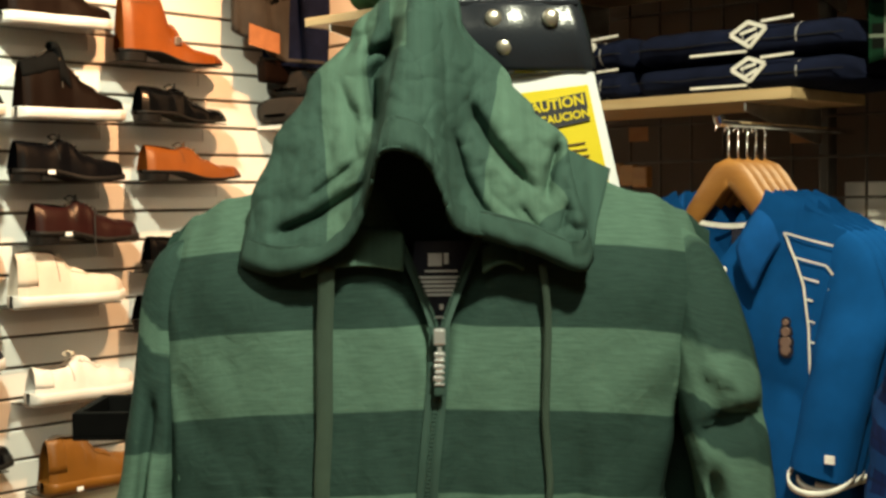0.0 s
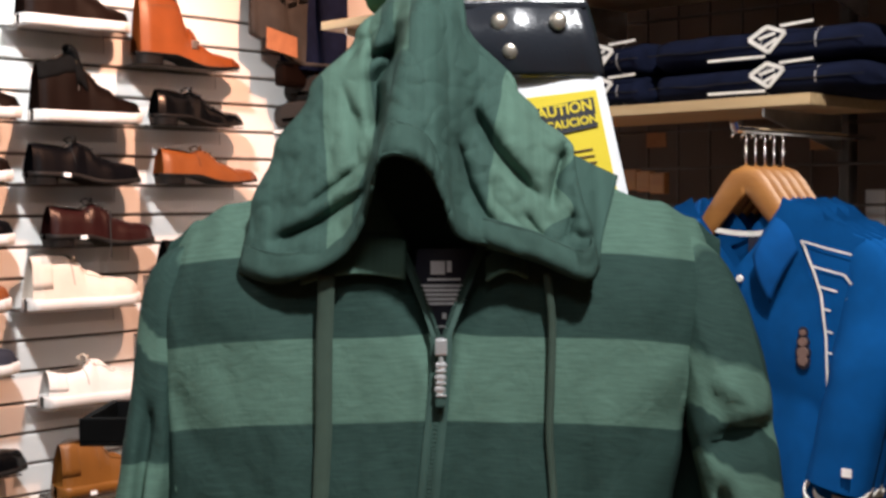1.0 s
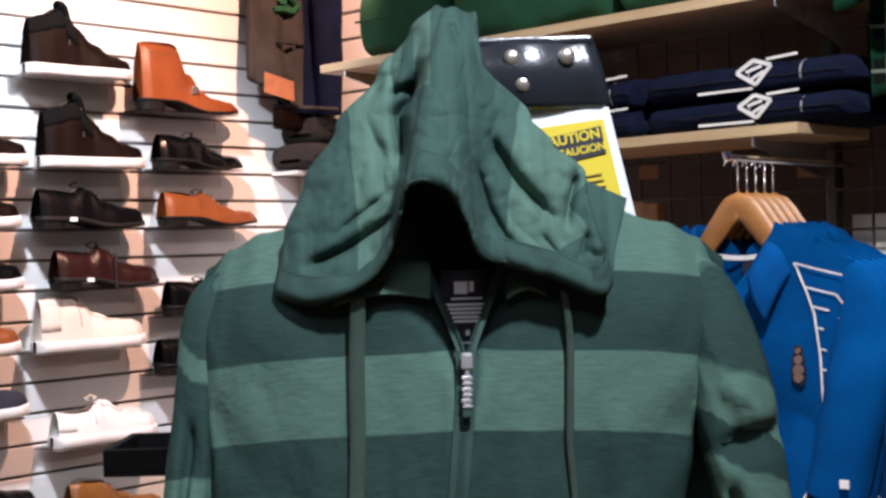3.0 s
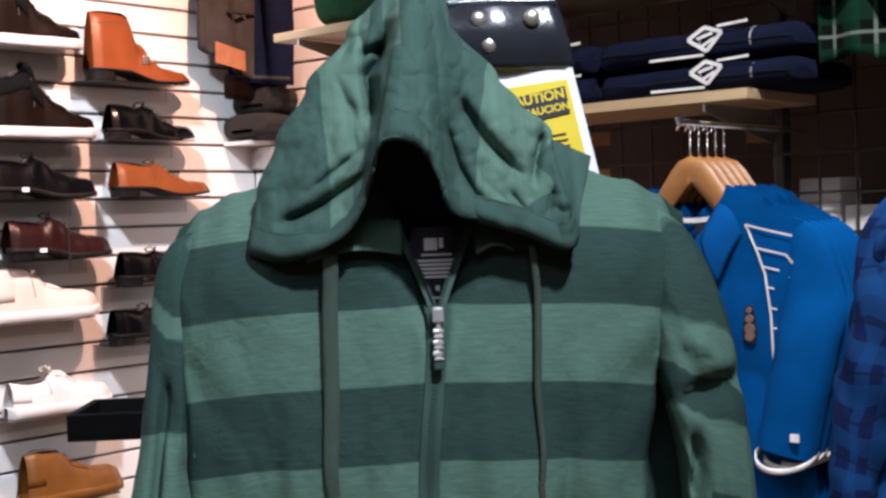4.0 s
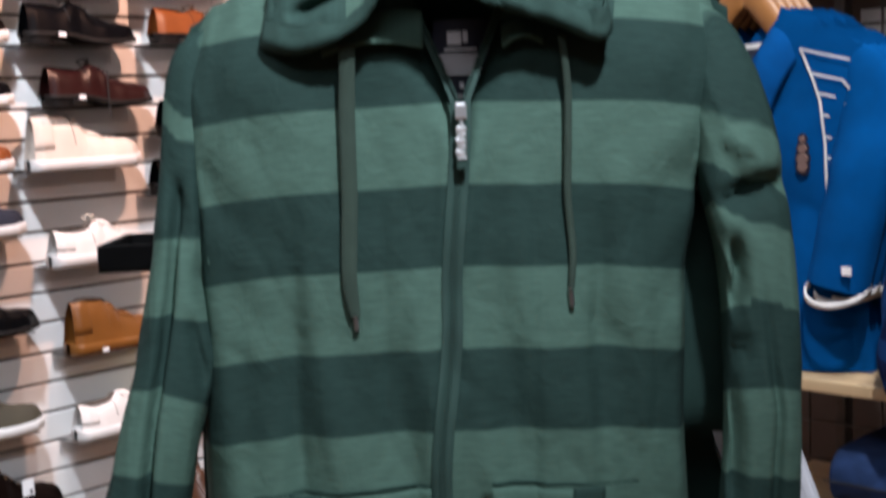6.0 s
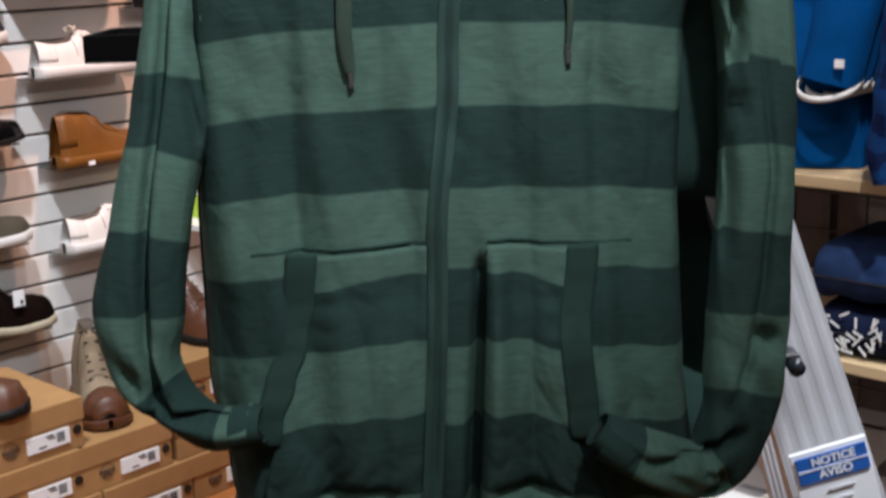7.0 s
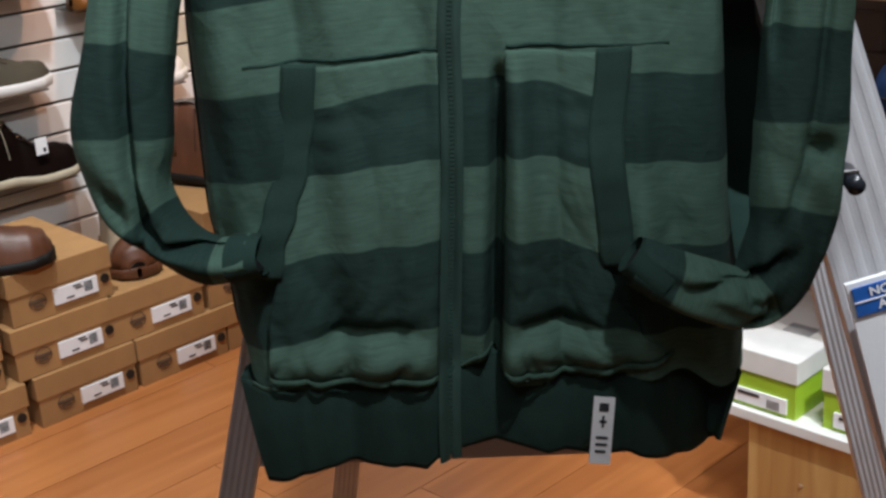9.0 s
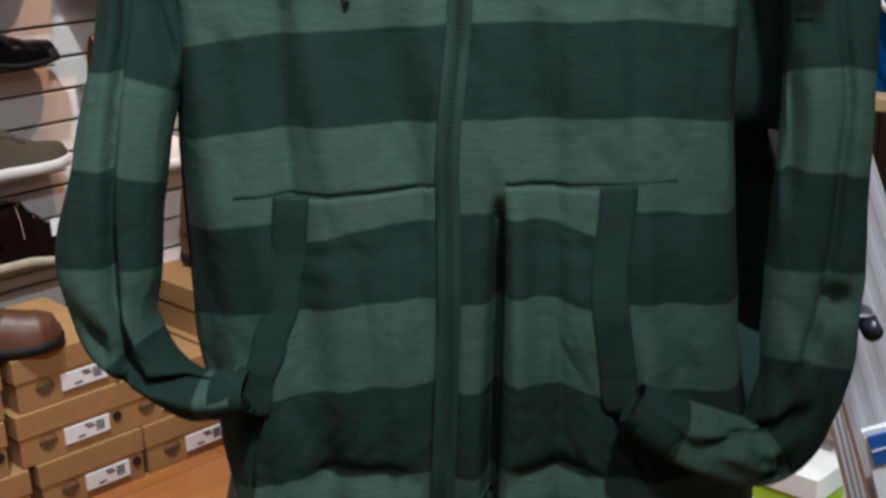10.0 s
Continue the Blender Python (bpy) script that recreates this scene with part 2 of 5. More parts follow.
LEATHER = {
    "black": mat("black_leather", (0.0022, 0.0022, 0.0025), rough=0.16, spec=0.22, scale=12, var=0.2),
    "black_suede": mat("black_nubuck", (0.0018, 0.0018, 0.0024), rough=0.4, spec=0.04, scale=12, var=0.3),
    "dark_brown": mat("dark_brown_leather", (0.0060, 0.0030, 0.0022), rough=0.5, spec=0.04, scale=14, var=0.3),
    "oxblood": mat("oxblood_leather", (0.016, 0.004, 0.0038), rough=0.3, spec=0.2, scale=12, var=0.25),
    "cognac": mat("cognac_leather", (0.18, 0.042, 0.009), rough=0.36, spec=0.35, scale=10, var=0.2),
    "tan": mat("tan_leather", (0.17, 0.045, 0.009), rough=0.38, spec=0.35, scale=10, var=0.2),
    "honey": mat("honey_leather", (0.15, 0.058, 0.011), rough=0.36, spec=0.35, scale=10, var=0.2),
    "cream": mat("cream_suede", (0.60, 0.515, 0.44), rough=0.85, scale=14, var=0.08),
    "white": mat("white_leather", (0.68, 0.645, 0.615), rough=0.45, scale=14, var=0.05),
    "navy": mat("navy_canvas", (0.010, 0.012, 0.024), rough=0.85, scale=14),
    "olive": mat("olive_canvas", (0.055, 0.045, 0.028), rough=0.85, scale=14),
    "brown": mat("brown_oiled_leather", (0.085, 0.03, 0.013), rough=0.45, scale=12, var=0.3),
    "canvas": mat("khaki_canvas", (0.27, 0.20, 0.13), rough=0.9, scale=20, var=0.12),
}

L_PAD = mat("black_padded_textile", (0.005, 0.005, 0.005), rough=0.95, spec=0.04)
L_STAY = mat("brown_suede_stay", (0.009, 0.005, 0.004), rough=0.8, spec=0.1)

# ---- mesh helpers ----


def link(name, me, material, parent=None, label="", m=None):
    ob = new(name, me)
    if material is not None and not me.materials:
        me.materials.append(material)
    if parent is not None:
        ob.parent = parent
    if m is not None:
        ob.matrix_basis = m
    if label:
        tagged(ob, label)
    return ob


def part(name, bm, material, parent=None, label="", smooth=False):
    me = bpy.data.meshes.new(name)
    if smooth:
        for f in bm.faces:
            f.smooth = True
    bm.to_mesh(me)
    bm.free()
    return link(name, me, material, parent, label)


def box(bm, x0, x1, y0, y1, z0, z1, bevel=0.0):
    vs = [bm.verts.new((x, y, z)) for x in (x0, x1) for y in (y0, y1) for z in (z0, z1)]
    fs = [bm.faces.new([vs[i] for i in q]) for q in ((0, 1, 3, 2), (4, 6, 7, 5), (0, 4, 5, 1), (2, 3, 7, 6), (0, 2, 6, 4), (1, 5, 7, 3))]
    if bevel:
        bmesh.ops.bevel(bm, geom=list({e for f in fs for e in f.edges}), offset=bevel, segments=2, affect="EDGES", profile=0.6)
    return bm


def boxpart(name, dims, material, parent=None, bevel=0.0, label=""):
    return part(name, box(bmesh.new(), *dims, bevel), material, parent, label)


def rod(bm, a, b, r, n=10, r2=None):
    a, b = Vector(a), Vector(b)
    d = b - a
    q = d.to_track_quat("Z", "Y").to_matrix().to_4x4()
    bmesh.ops.create_cone(bm, cap_ends=True, segments=n, radius1=r, radius2=r if r2 is None else r2, depth=d.length,
                          matrix=Matrix.Translation((a + b) / 2) @ q)
    return bm


def surf(name, f, nu, nv, material, parent=None, label="", closed=False, uv=None, thick=0.0):
    """A smooth sheet from f(u, v), u and v from 0 to 1; uv(u, v, p) gives the texture place."""
    verts, uvs, faces = [], [], []
    for j in range(nv + 1):
        for i in range(nu + 1):
            u, v = i / nu, j / nv
            p = Vector(f(u, v))
            verts.append(p)
            uvs.append(uv(u, v, p) if uv else (u, v))
    w = nu + 1
    for j in range(nv):
        for i in range(nu):
            faces.append((j * w + i, j * w + i + 1, (j + 1) * w + i + 1, (j + 1) * w + i))
    me = bpy.data.meshes.new(name)
    me.from_pydata(verts, [], faces)
    layer = me.uv_layers.new(name="uv")
    for loop in me.loops:
        layer.data[loop.index].uv = uvs[loop.vertex_index]
    for poly in me.polygons:
        poly.use_smooth = True
    ob = link(name, me, material, parent, label)
    if thick:
        mod = ob.modifiers.new("thickness", "SOLIDIFY")
        mod.thickness, mod.offset = thick, 0
    return ob


def curve_at(points, t):
    """A smooth value along a short list of control tuples, t from 0 to 1."""
    n = len(points) - 1
    x = min(max(t, 0), 0.99999) * n
    i = int(x)
    f = x - i
    p = [points[min(max(k, 0), n)] for k in (i - 1, i, i + 1, i + 2)]
    return [0.5 * (2 * b + (c - a) * f + (2 * a - 5 * b + 4 * c - d) * f * f + (3 * b - a - 3 * c + d) * f ** 3) for a, b, c, d in zip(*p)]


def prof(pairs, x):
    """Linear value of a short profile of (place, value)."""
    if x <= pairs[0][0]:
        return pairs[0][1]
    for (a, p), (b, q) in zip(pairs, pairs[1:]):
        if x <= b:
            f = (x - a) / (b - a)
            f = f * f * (3 - 2 * f)
            return p + (q - p) * f
    return pairs[-1][1]


def tube(name, points, material, parent=None, n=20, ring=12, label="", squash=1.0, uv=None, wobble=0.0, up=(0, 1, 0)):
    """A soft tube through control points (x, y, z, radius across, radius deep)."""
    def f(u, v):
        x, y, z, ra, rb = curve_at(points, v)
        x2, y2, z2 = curve_at(points, min(v + 0.02, 1.0))[:3]
        x1, y1, z1 = curve_at(points, max(v - 0.02, 0.0))[:3]
        d = Vector((x2 - x1, y2 - y1, z2 - z1)).normalized()
        deep = (Vector(up) - d * d.dot(Vector(up))).normalized()
        side = d.cross(deep)
        a = 2 * math.pi * u
        k = 1 + (wobble * noise.noise(Vector((x * 14 + math.cos(a) * 1.3, z * 16, math.sin(a) * 1.3))) if wobble else 0)
        return Vector((x, y, z)) + side * (ra * k * math.cos(a)) + deep * (rb * k * math.sin(a))
    return surf(name, f, ring, n, material, parent, label, uv=uv)


def thing(name, m, label, category, group="", kind=""):
    ob = new(name)
    ob.matrix_basis = m
    ob.empty_display_size = 0.05
    return tagged(ob, label, category, group, kind)


def frame_matrix(origin, ex, ez=(0, 0, 1)):
    ex, ez = Vector(ex).normalized(), Vector(ez)
    ey = ez.cross(ex)
    return Matrix(((ex.x, ey.x, ez.x, origin[0]), (ex.y, ey.y, ez.y, origin[1]), (ex.z, ey.z, ez.z, origin[2]), (0, 0, 0, 1)))


def text_mesh(s, size, material, parent, m, name="lettering"):
    cu = bpy.data.curves.new(name, "FONT")
    cu.body, cu.size, cu.align_x, cu.align_y, cu.offset = s, size, "CENTER", "CENTER", size * 0.03
    tmp = new("tmp", cu)
    me = bpy.data.meshes.new_from_object(tmp)
    bpy.data.objects.remove(tmp)
    ob = new(name, me)
    me.materials.clear()
    me.materials.append(material)
    ob.parent, ob.matrix_basis = parent, m
    return ob


# ---- the setting ----
U, LN = Vector((0.682, 0.7314, 0)), Vector((0.7314, -0.682, 0))      # along the shoe wall, and out of it
V, GN = Vector((0.7314, -0.682, 0)), Vector((-0.682, -0.7314, 0))    # along the grid wall, and out of it
LP, GP = Vector((-1.07, 3.14, 0)), Vector((0.61, 2.51, 0))
LEFT = frame_matrix(LP, U)        # local x along the wall, y into the wall, z up
GRID = frame_matrix(GP, V)
END = 0.90                         # the corner, along the shoe wall
PITCH, Z_SLAT = 0.0765, 1.5505     # slats and the height of one groove
CORNER = LEFT @ Vector((END, 0, 0))
BACK = frame_matrix(CORNER, V)


def slat_board(name, m, x0, x1, z0, z1, parent):
    for k in range(-30, 30):
        za, zb = Z_SLAT + k * PITCH + 0.004, Z_SLAT + (k + 1) * PITCH - 0.004
        if za < z0 or zb > z1:
            continue
        bm = bmesh.new()
        box(bm, x0, x1, 0.0, 0.014, za, zb)
        bmesh.ops.bevel(bm, geom=[e for e in bm.edges if abs(e.verts[0].co.y) < 1e-5 and abs(e.verts[1].co.y) < 1e-5], offset=0.002, segments=1, affect="EDGES")
        part("slat", bm, M_SLAT, parent)


wall_l = thing("wall_west", LEFT, "white slatwall holding rows of display shoes", "wall", kind="structure")
boxpart("groove_backing", (-2.6, END, 0.0145, 0.10, 0, CEIL), M_GROOVE, wall_l)
for xa, xb in ((-2.6, -0.33), (-0.328, END)):
    slat_board("slats", LEFT, xa, xb, 0.08, 2.88, wall_l)
wall_b = thing("wall_north", BACK, "dark brown wall behind the grid", "wall", kind="structure")
boxpart("wall_panel", (0.62, 3.6, 0.0, 0.10, 0, CEIL), M_BACK, wall_b)
boxpart("groove_backing", (0.0, 0.62, 0.0145, 0.10, 0, CEIL), M_GROOVE, wall_b)
slat_board("slats", BACK, 0.002, 0.62, 0.08, 2.88, wall_b)
bm = box(bmesh.new(), -4.2, 3.4, -3.4, 5.2, CEIL, CEIL + 0.1)
tagged(part("ceiling", bm, M_CEIL), "plain pale ceiling", "ceiling", kind="structure")
for name, d in (("wall_south", (-4.2, 3.4, -3.5, -3.4, 0, CEIL)), ("wall_east", (3.3, 3.4, -3.4, 5.2, 0, CEIL)), ("wall_far_west", (-4.2, -4.1, -3.4, 5.2, 0, CEIL)), ("wall_far_north", (-4.2, 3.4, 5.1, 5.2, 0, CEIL))):
    tagged(boxpart(name, d, M_WALL), "plain painted shop wall", "wall", kind="structure")
floor = thing("floor", frame_matrix((0, 0, 0), U), "orange-brown laminate plank floor", "floor", kind="structure")
boxpart("floor_base", (-4.5, 7.0, -5.5, 5.0, -0.1, -0.006), M_FLOOR, floor)

# ---- path-side things: the grid wall ----
grid = thing("grid_panel", GRID, "black wire grid panel on the back wall", "grid panel")
for i in range(-12, 16):
    part("upright_wire", rod(bmesh.new(), (i * 0.0745 + 0.008, 0, 0.1), (i * 0.0745 + 0.008, 0, 2.45), 0.0028, 6), M_GRID, grid)
for k in range(0, 31):
    part("cross_wire", rod(bmesh.new(), (-0.89, -0.005, 0.12 + k * 0.0762), (1.15, -0.005, 0.12 + k * 0.0762), 0.0028, 6), M_GRID, grid)
for x in (0.135, -0.9):
    part("post", box(bmesh.new(), x, x + 0.025, 0.004, 0.03, 0, 2.5, 0.003), M_GRID, grid)


def grid_shelf(x0, x1, z, brackets, label, depth=0.29):
    ob = thing("shelf", GRID @ Matrix.Translation((0, -0.01, z)), label, "shelf", "shelves on the grid")
    boxpart("board", (x0, x1, -depth, -0.01, -0.019, 0.0), M_SHELF, ob, 0.002)
    for x in brackets:
        bm = bmesh.new()
        vs = [(-depth + 0.005, -0.021), (-0.01, -0.021), (-0.01, -0.085), (-0.03, -0.085), (-depth + 0.005, -0.035)]
        a = [bm.verts.new((x - 0.002, y, zz)) for y, zz in vs]
        b = [bm.verts.new((x + 0.002, y, zz)) for y, zz in vs]
        bm.faces.new(a)
        bm.faces.new(b[::-1])
        for i in range(5):
            bm.faces.new((a[i], b[i], b[(i + 1) % 5], a[(i + 1) % 5]))
        bmesh.ops.recalc_face_normals(bm, faces=bm.faces)
        part("bracket", bm, M_STEEL, ob, "white steel shelf bracket")
    return ob


grid_shelf(-0.75, 0.238, 1.677, (-0.4, 0.15), "pale wood shelf carrying folded dark jeans")
grid_shelf(-0.98, 0.325, 1.915, (-0.9, -0.33, 0.2), "pale wood shelf carrying green fleeces")
grid_shelf(0.10, 1.1, 0.940, (0.2, 0.9), "pale wood shelf under the polo shirts", 0.50)
grid_shelf(0.10, 1.1, 0.655, (0.2, 0.9), "pale wood shelf carrying folded blue jeans", 0.50)


def folded(name, x0, x1, depth, z0, z1, material, parent_m, label, category, group, seed=0, front=-0.28, marks="", place=0.58):
    """Cloth folded flat: a rounded soft slab whose front is the fold, with sagging layers."""
    ob = thing(name, parent_m @ Matrix.Translation((0, front, z0)), label, category, group)
    h, w = z1 - z0, x1 - x0

    def f(u, v):
        a = 2 * math.pi * u
        c, s = math.cos(a), math.sin(a)
        sy, sz = math.copysign(abs(c) ** 0.45, c), math.copysign(abs(s) ** 0.7, s)
        e = max(0.02, 1 - (max(0, abs(2 * v - 1) - 0.82) / 0.18) ** 2.5) ** 0.5
        n = noise.noise(Vector((v * 5 + seed * 7.3, c * 1.2, s * 1.2)))
        n2 = noise.noise(Vector((v * 14 + seed * 3.1, c * 2.5, s * 2.5)))
        return (x0 + w * v + 0.006 * n, depth / 2 - depth / 2 * sy * (1 + 0.04 * n) * (0.4 + 0.6 * e), h * 0.5 * (0.55 + 0.45 * e) + h / 2 * sz * e * (0.97 + 0.14 * n + 0.06 * n2))
    surf("cloth", f, 28, 40, material, ob)

    # Black strip along the fold: painted shade; knit and fleece keep their cloth.
    def seam(u, v):
        return (x0 + w * 0.02 + w * 0.96 * u, -0.0015 - 0.002 * math.sin(v * math.pi), h * (0.46 + 0.03 * v) + 0.003 * noise.noise(Vector((u * 6, seed, 0))))
    surf("fold_line", seam, 20, 2, material if material in (M_KNITGREY, M_GREENFAB) else M_GAP_SHADE, ob)
    for xs in (0.55, 0.78):
        surf("stitch_line", lambda u, v: (x0 + w * xs + 0.003 * v, depth / 2 - (depth / 2 + 0.0012) * abs(math.cos((0.12 + 0.76 * u - 0.5) * math.pi)) ** 0.45 - 0.001, h / 2 - h * 0.46 * math.cos(math.pi * (0.06 + 0.88 * u))), 8, 1, M_GREYPRINT, ob) if marks else None
    if marks == "emblem":
        def strip(name, pts, wd):
            for (xa, za), (xb, zb) in zip(pts, pts[1:]):
                d = Vector((xb - xa, zb - za)).normalized() * 0.5 * wd
                bm = bmesh.new()
                vs = [bm.verts.new(p) for p in ((xa - d.y, 0, za + d.x), (xa + d.y, 0, za - d.x), (xb + d.y, 0, zb - d.x), (xb - d.y, 0, zb + d.x))]
                bm.faces.new(vs)
                ext = bmesh.ops.extrude_face_region(bm, geom=list(bm.faces))
                bmesh.ops.translate(bm, verts=[v for v in ext["geom"] if isinstance(v, bmesh.types.BMVert)], vec=(0, -0.0015, 0))
                bmesh.ops.recalc_face_normals(bm, faces=bm.faces)
                o = part(name, bm, M_WHITETH, ob)
                o.location.y = -0.0025
        cx, cz = x0 + w * place, h * 0.66
        r = min(h, 0.06) * 0.52
        strip("embroidered_emblem", [(cx - r * 1.1, cz), (cx, cz + r * 0.62), (cx + r * 1.1, cz + r * 0.25), (cx + 0.1 * r, cz - r * 0.75), (cx - r * 1.1, cz)], 0.007)
        strip("embroidered_emblem", [(cx - r * 0.5, cz), (cx + r * 0.5, cz + r * 0.25)], 0.005)
        strip("embroidered_emblem", [(cx - r * 0.2, cz - r * 0.45), (cx + r * 0.6, cz - r * 0.05)], 0.005)
        strip("embroidered_bar", [(cx - r * 0.1, cz - r * 0.95), (cx - 0.115, h * 0.18)], 0.0045)
        strip("embroidered_bar", [(cx + r * 0.8, cz + r * 0.6), (cx + 0.085, h * 1.02)], 0.0045)
    if marks == "letters":
        pick = random.Random(seed)
        for k in range(34):
            px, pz, a = x0 + 0.015 + 0.10 * pick.random(), h * (0.15 + 0.75 * pick.random()), pick.random() * math.pi
            bm = box(bmesh.new(), -0.009, 0.009, -0.0015, 0.0, -0.0015, 0.0015)
            o = part("embroidered_stroke", bm, M_WHITETH, ob)
            o.matrix_basis = Matrix.Translation((px, -0.003, pz)) @ Euler((0, a, 0)).to_matrix().to_4x4()
    return ob


SH = GRID @ Matrix.Translation((0, 0, 0))
for k, (za, zb) in enumerate(((1.677, 1.733), (1.733, 1.795))):
    folded("folded_jeans", -0.10, 0.33, 0.26, za, zb, M_DENIM, SH, "dark indigo jeans folded with white embroidered emblem", "jeans", "jeans on the shelf", k, marks="emblem")
    folded("folded_jeans", -0.36, -0.11, 0.26, za, zb, M_DENIM, SH, "dark indigo jeans folded beside the stack", "jeans", "jeans on the shelf", k + 3, marks="emblem", place=0.62)
    folded("folded_jeans", -0.66, -0.38, 0.26, za, zb, M_DENIM, SH, "dark indigo jeans folded in a stack", "jeans", "jeans on the shelf", k + 5)
for k, (xa, xb, za, zb) in enumerate(((-0.88, -0.60, 1.915, 2.10), (-0.59, -0.17, 1.915, 2.12), (-0.165, 0.235, 1.915, 2.11))):
    folded("folded_fleece", xa, xb, 0.26, za, zb, M_GREENFAB, SH, "bright green fleece folded in a thick pile on the shelf", "fleece", "fleeces on the shelf", k + 9)
for k, (xa, xb, za, zb, mt) in enumerate(((0.37, 0.58, 0.655, 0.735, M_DENIM), (0.36, 0.58, 0.735, 0.83, M_DENIMB), (0.60, 0.85, 0.655, 0.75, M_DENIMB))):
    folded("folded_jeans", xa, xb, 0.26, za, zb, mt, SH, "blue jeans folded on the low shelf", "jeans", "jeans on the low shelf", k + 20, -0.495, "letters" if k == 0 else "")

# ---- the hoodie ----
S = 0.0745


def y0(z):
    return 1.195 - 0.095 * (1.385 - z)


XL = [(0.74, -0.240), (0.80, -0.250), (0.90, -0.265), (1.05, -0.267), (1.17, -0.260), (1.27, -0.266), (1.36, -0.270), (1.44, -0.274), (1.47, -0.272)]
XR = [(0.74, 0.221), (0.90, 0.206), (1.05, 0.202), (1.2, 0.208), (1.29, 0.222), (1.36, 0.245), (1.43, 0.258), (1.47, 0.258)]
hoodie = thing("hoodie", Matrix.Identity(4), "green striped zip hoodie hanging on a stepladder", "hoodie")


def zip_x(z):
    return prof([(0.66, -0.052), (1.03, -0.034), (1.2, -0.018), (1.385, -0.004), (1.5, -0.002)], z)


def top_z(x):
    """The shoulder line, with the open neck in the middle."""
    a = abs(x + 0.003)
    side = prof([(0.0, 1.545), (0.1, 1.535), (0.2, 1.502), (0.235, 1.486), (0.258, 1.468), (0.274, 1.438)], a)
    neck = 1.386 + 0.115 * (a / 0.048) ** 0.9
    return min(side, neck)


def crease(a, b, k):
    return (1 - abs(noise.noise(Vector((a, b, k))))) ** 5 - 0.4


def groove(x, z, pts, w):
    """One on the course of a fold, fading across it and towards its ends."""
    best, n = 0.0, len(pts) - 1
    for k in range(n):
        (xa, za), (xb, zb) = pts[k], pts[k + 1]
        dx, dz = xb - xa, zb - za
        t = min(1, max(0, ((x - xa) * dx + (z - za) * dz) / (dx * dx + dz * dz)))
        d = math.hypot(x - xa - t * dx, z - za - t * dz) / w
        if d < 3:
            best = max(best, math.exp(-d * d) * min(1, 4 * min((k + t) / n, 1 - (k + t) / n) + 0.35))
    return best


def folds(x, z):
    low = prof([(0.75, 1.0), (1.1, 0.6), (1.35, 0.12)], z)
    f = 0.0065 * low * math.sin(62 * (x + 0.10 * (z - 1.0)) + 1.4 * math.sin(z * 5))
    f += 0.004 * low * math.sin(128 * x + 9 * z)
    f += 0.006 * crease(x * 7 + z * 1.2, z * 2.2, 4.0) * (0.3 + low) + 0.003 * crease(x * 16 + 2 * z, z * 7, 8.0) * (0.3 + low)
    f += (0.002 + 0.004 * low) * noise.noise(Vector((x * 9, z * 6, 3.3))) + 0.0035 * noise.noise(Vector((x * 26, z * 15, 1.7))) * (0.4 + low)
    # drag lines from the armholes
    for cx, sg in ((-0.25, 1), (0.215, -1)):
        d = (x - cx) * sg
        if d > 0:
            f += 0.003 * math.exp(-d * 22) * math.sin(70 * (z - 1.3) + 60 * d) * math.exp(-((z - 1.30) / 0.12) ** 2)
    # soft pleats hanging from the chest, a puckered strip on both sides of the zip
    for cx, w, d in ((-0.165, 0.010, 0.006), (0.115, 0.009, 0.006), (-0.083, 0.007, 0.003), (0.055, 0.006, 0.003)):
        f += d * math.exp(-((x - cx - 0.02 * (z - 1.1)) / w) ** 2) * prof([(0.9, 1.0), (1.22, 0.8), (1.34, 0.0)], z)
    f -= 0.004 * math.exp(-((abs(x - zip_x(z)) - 0.013) / 0.007) ** 2) * (0.7 + 0.6 * noise.noise(Vector((x * 30, z * 24, 6.0))))
    # the hollow beside the zip
    f += 0.046 * math.exp(-((x - zip_x(z) - 0.040) / 0.0068) ** 2) * prof([(0.75, 1.0), (0.95, 0.8), (1.005, 0.4), (1.03, 0.05), (1.046, 0.0)], z)
    f -= 0.011 * math.exp(-((x - zip_x(z) - 0.056) / 0.010) ** 2) * prof([(0.75, 1.0), (1.0, 0.8), (1.046, 0.0)], z)
    return f


def hem_line(x):
    """Where the body meets the hem band: raised in the fold beside the zip, low at the far side."""
    return 0.748 + 0.010 * math.exp(-((x + 0.06) / 0.05) ** 2) + 0.016 * math.exp(-((x + 0.018) / 0.018) ** 2) - 0.024 * prof([(0.155, 0.0), (0.20, 1.0)], x)


def stripe(x, z, xn, anchor=1.385):
    sag = 0.017 * xn * xn + 0.0015 * math.sin(7 * xn)
    return (anchor - (z + sag)) / S


def panel(side):
    def f(u, v):
        z, lo = 0.745 + v * (1.5 - 0.745), 0.745
        for _ in range(3):
            xz = zip_x(z)
            edge = prof(XL if side < 0 else XR, z)
            x = xz + side * 0.004 + (edge - xz - side * 0.004) * u
            lo = hem_line(x) - 0.006
            z = lo + v * (top_z(x) - lo)
        bul = 0.045 * (1 - u ** 4.5)
        wrap = 0.035 * max(0, (u - 0.93) / 0.07) ** 2
        slope = 0.055 * max(0, (v - 0.86) / 0.14) ** 2
        return (x, y0(z) - bul + wrap + slope + folds(x, z), z)

    def uv(u, v, p):
        return (p.x, stripe(p.x, p.z, u) - 0.5)
    return surf("front_panel", f, 80, 150, M_KNIT, hoodie, uv=uv)


panel(-1)
panel(1)


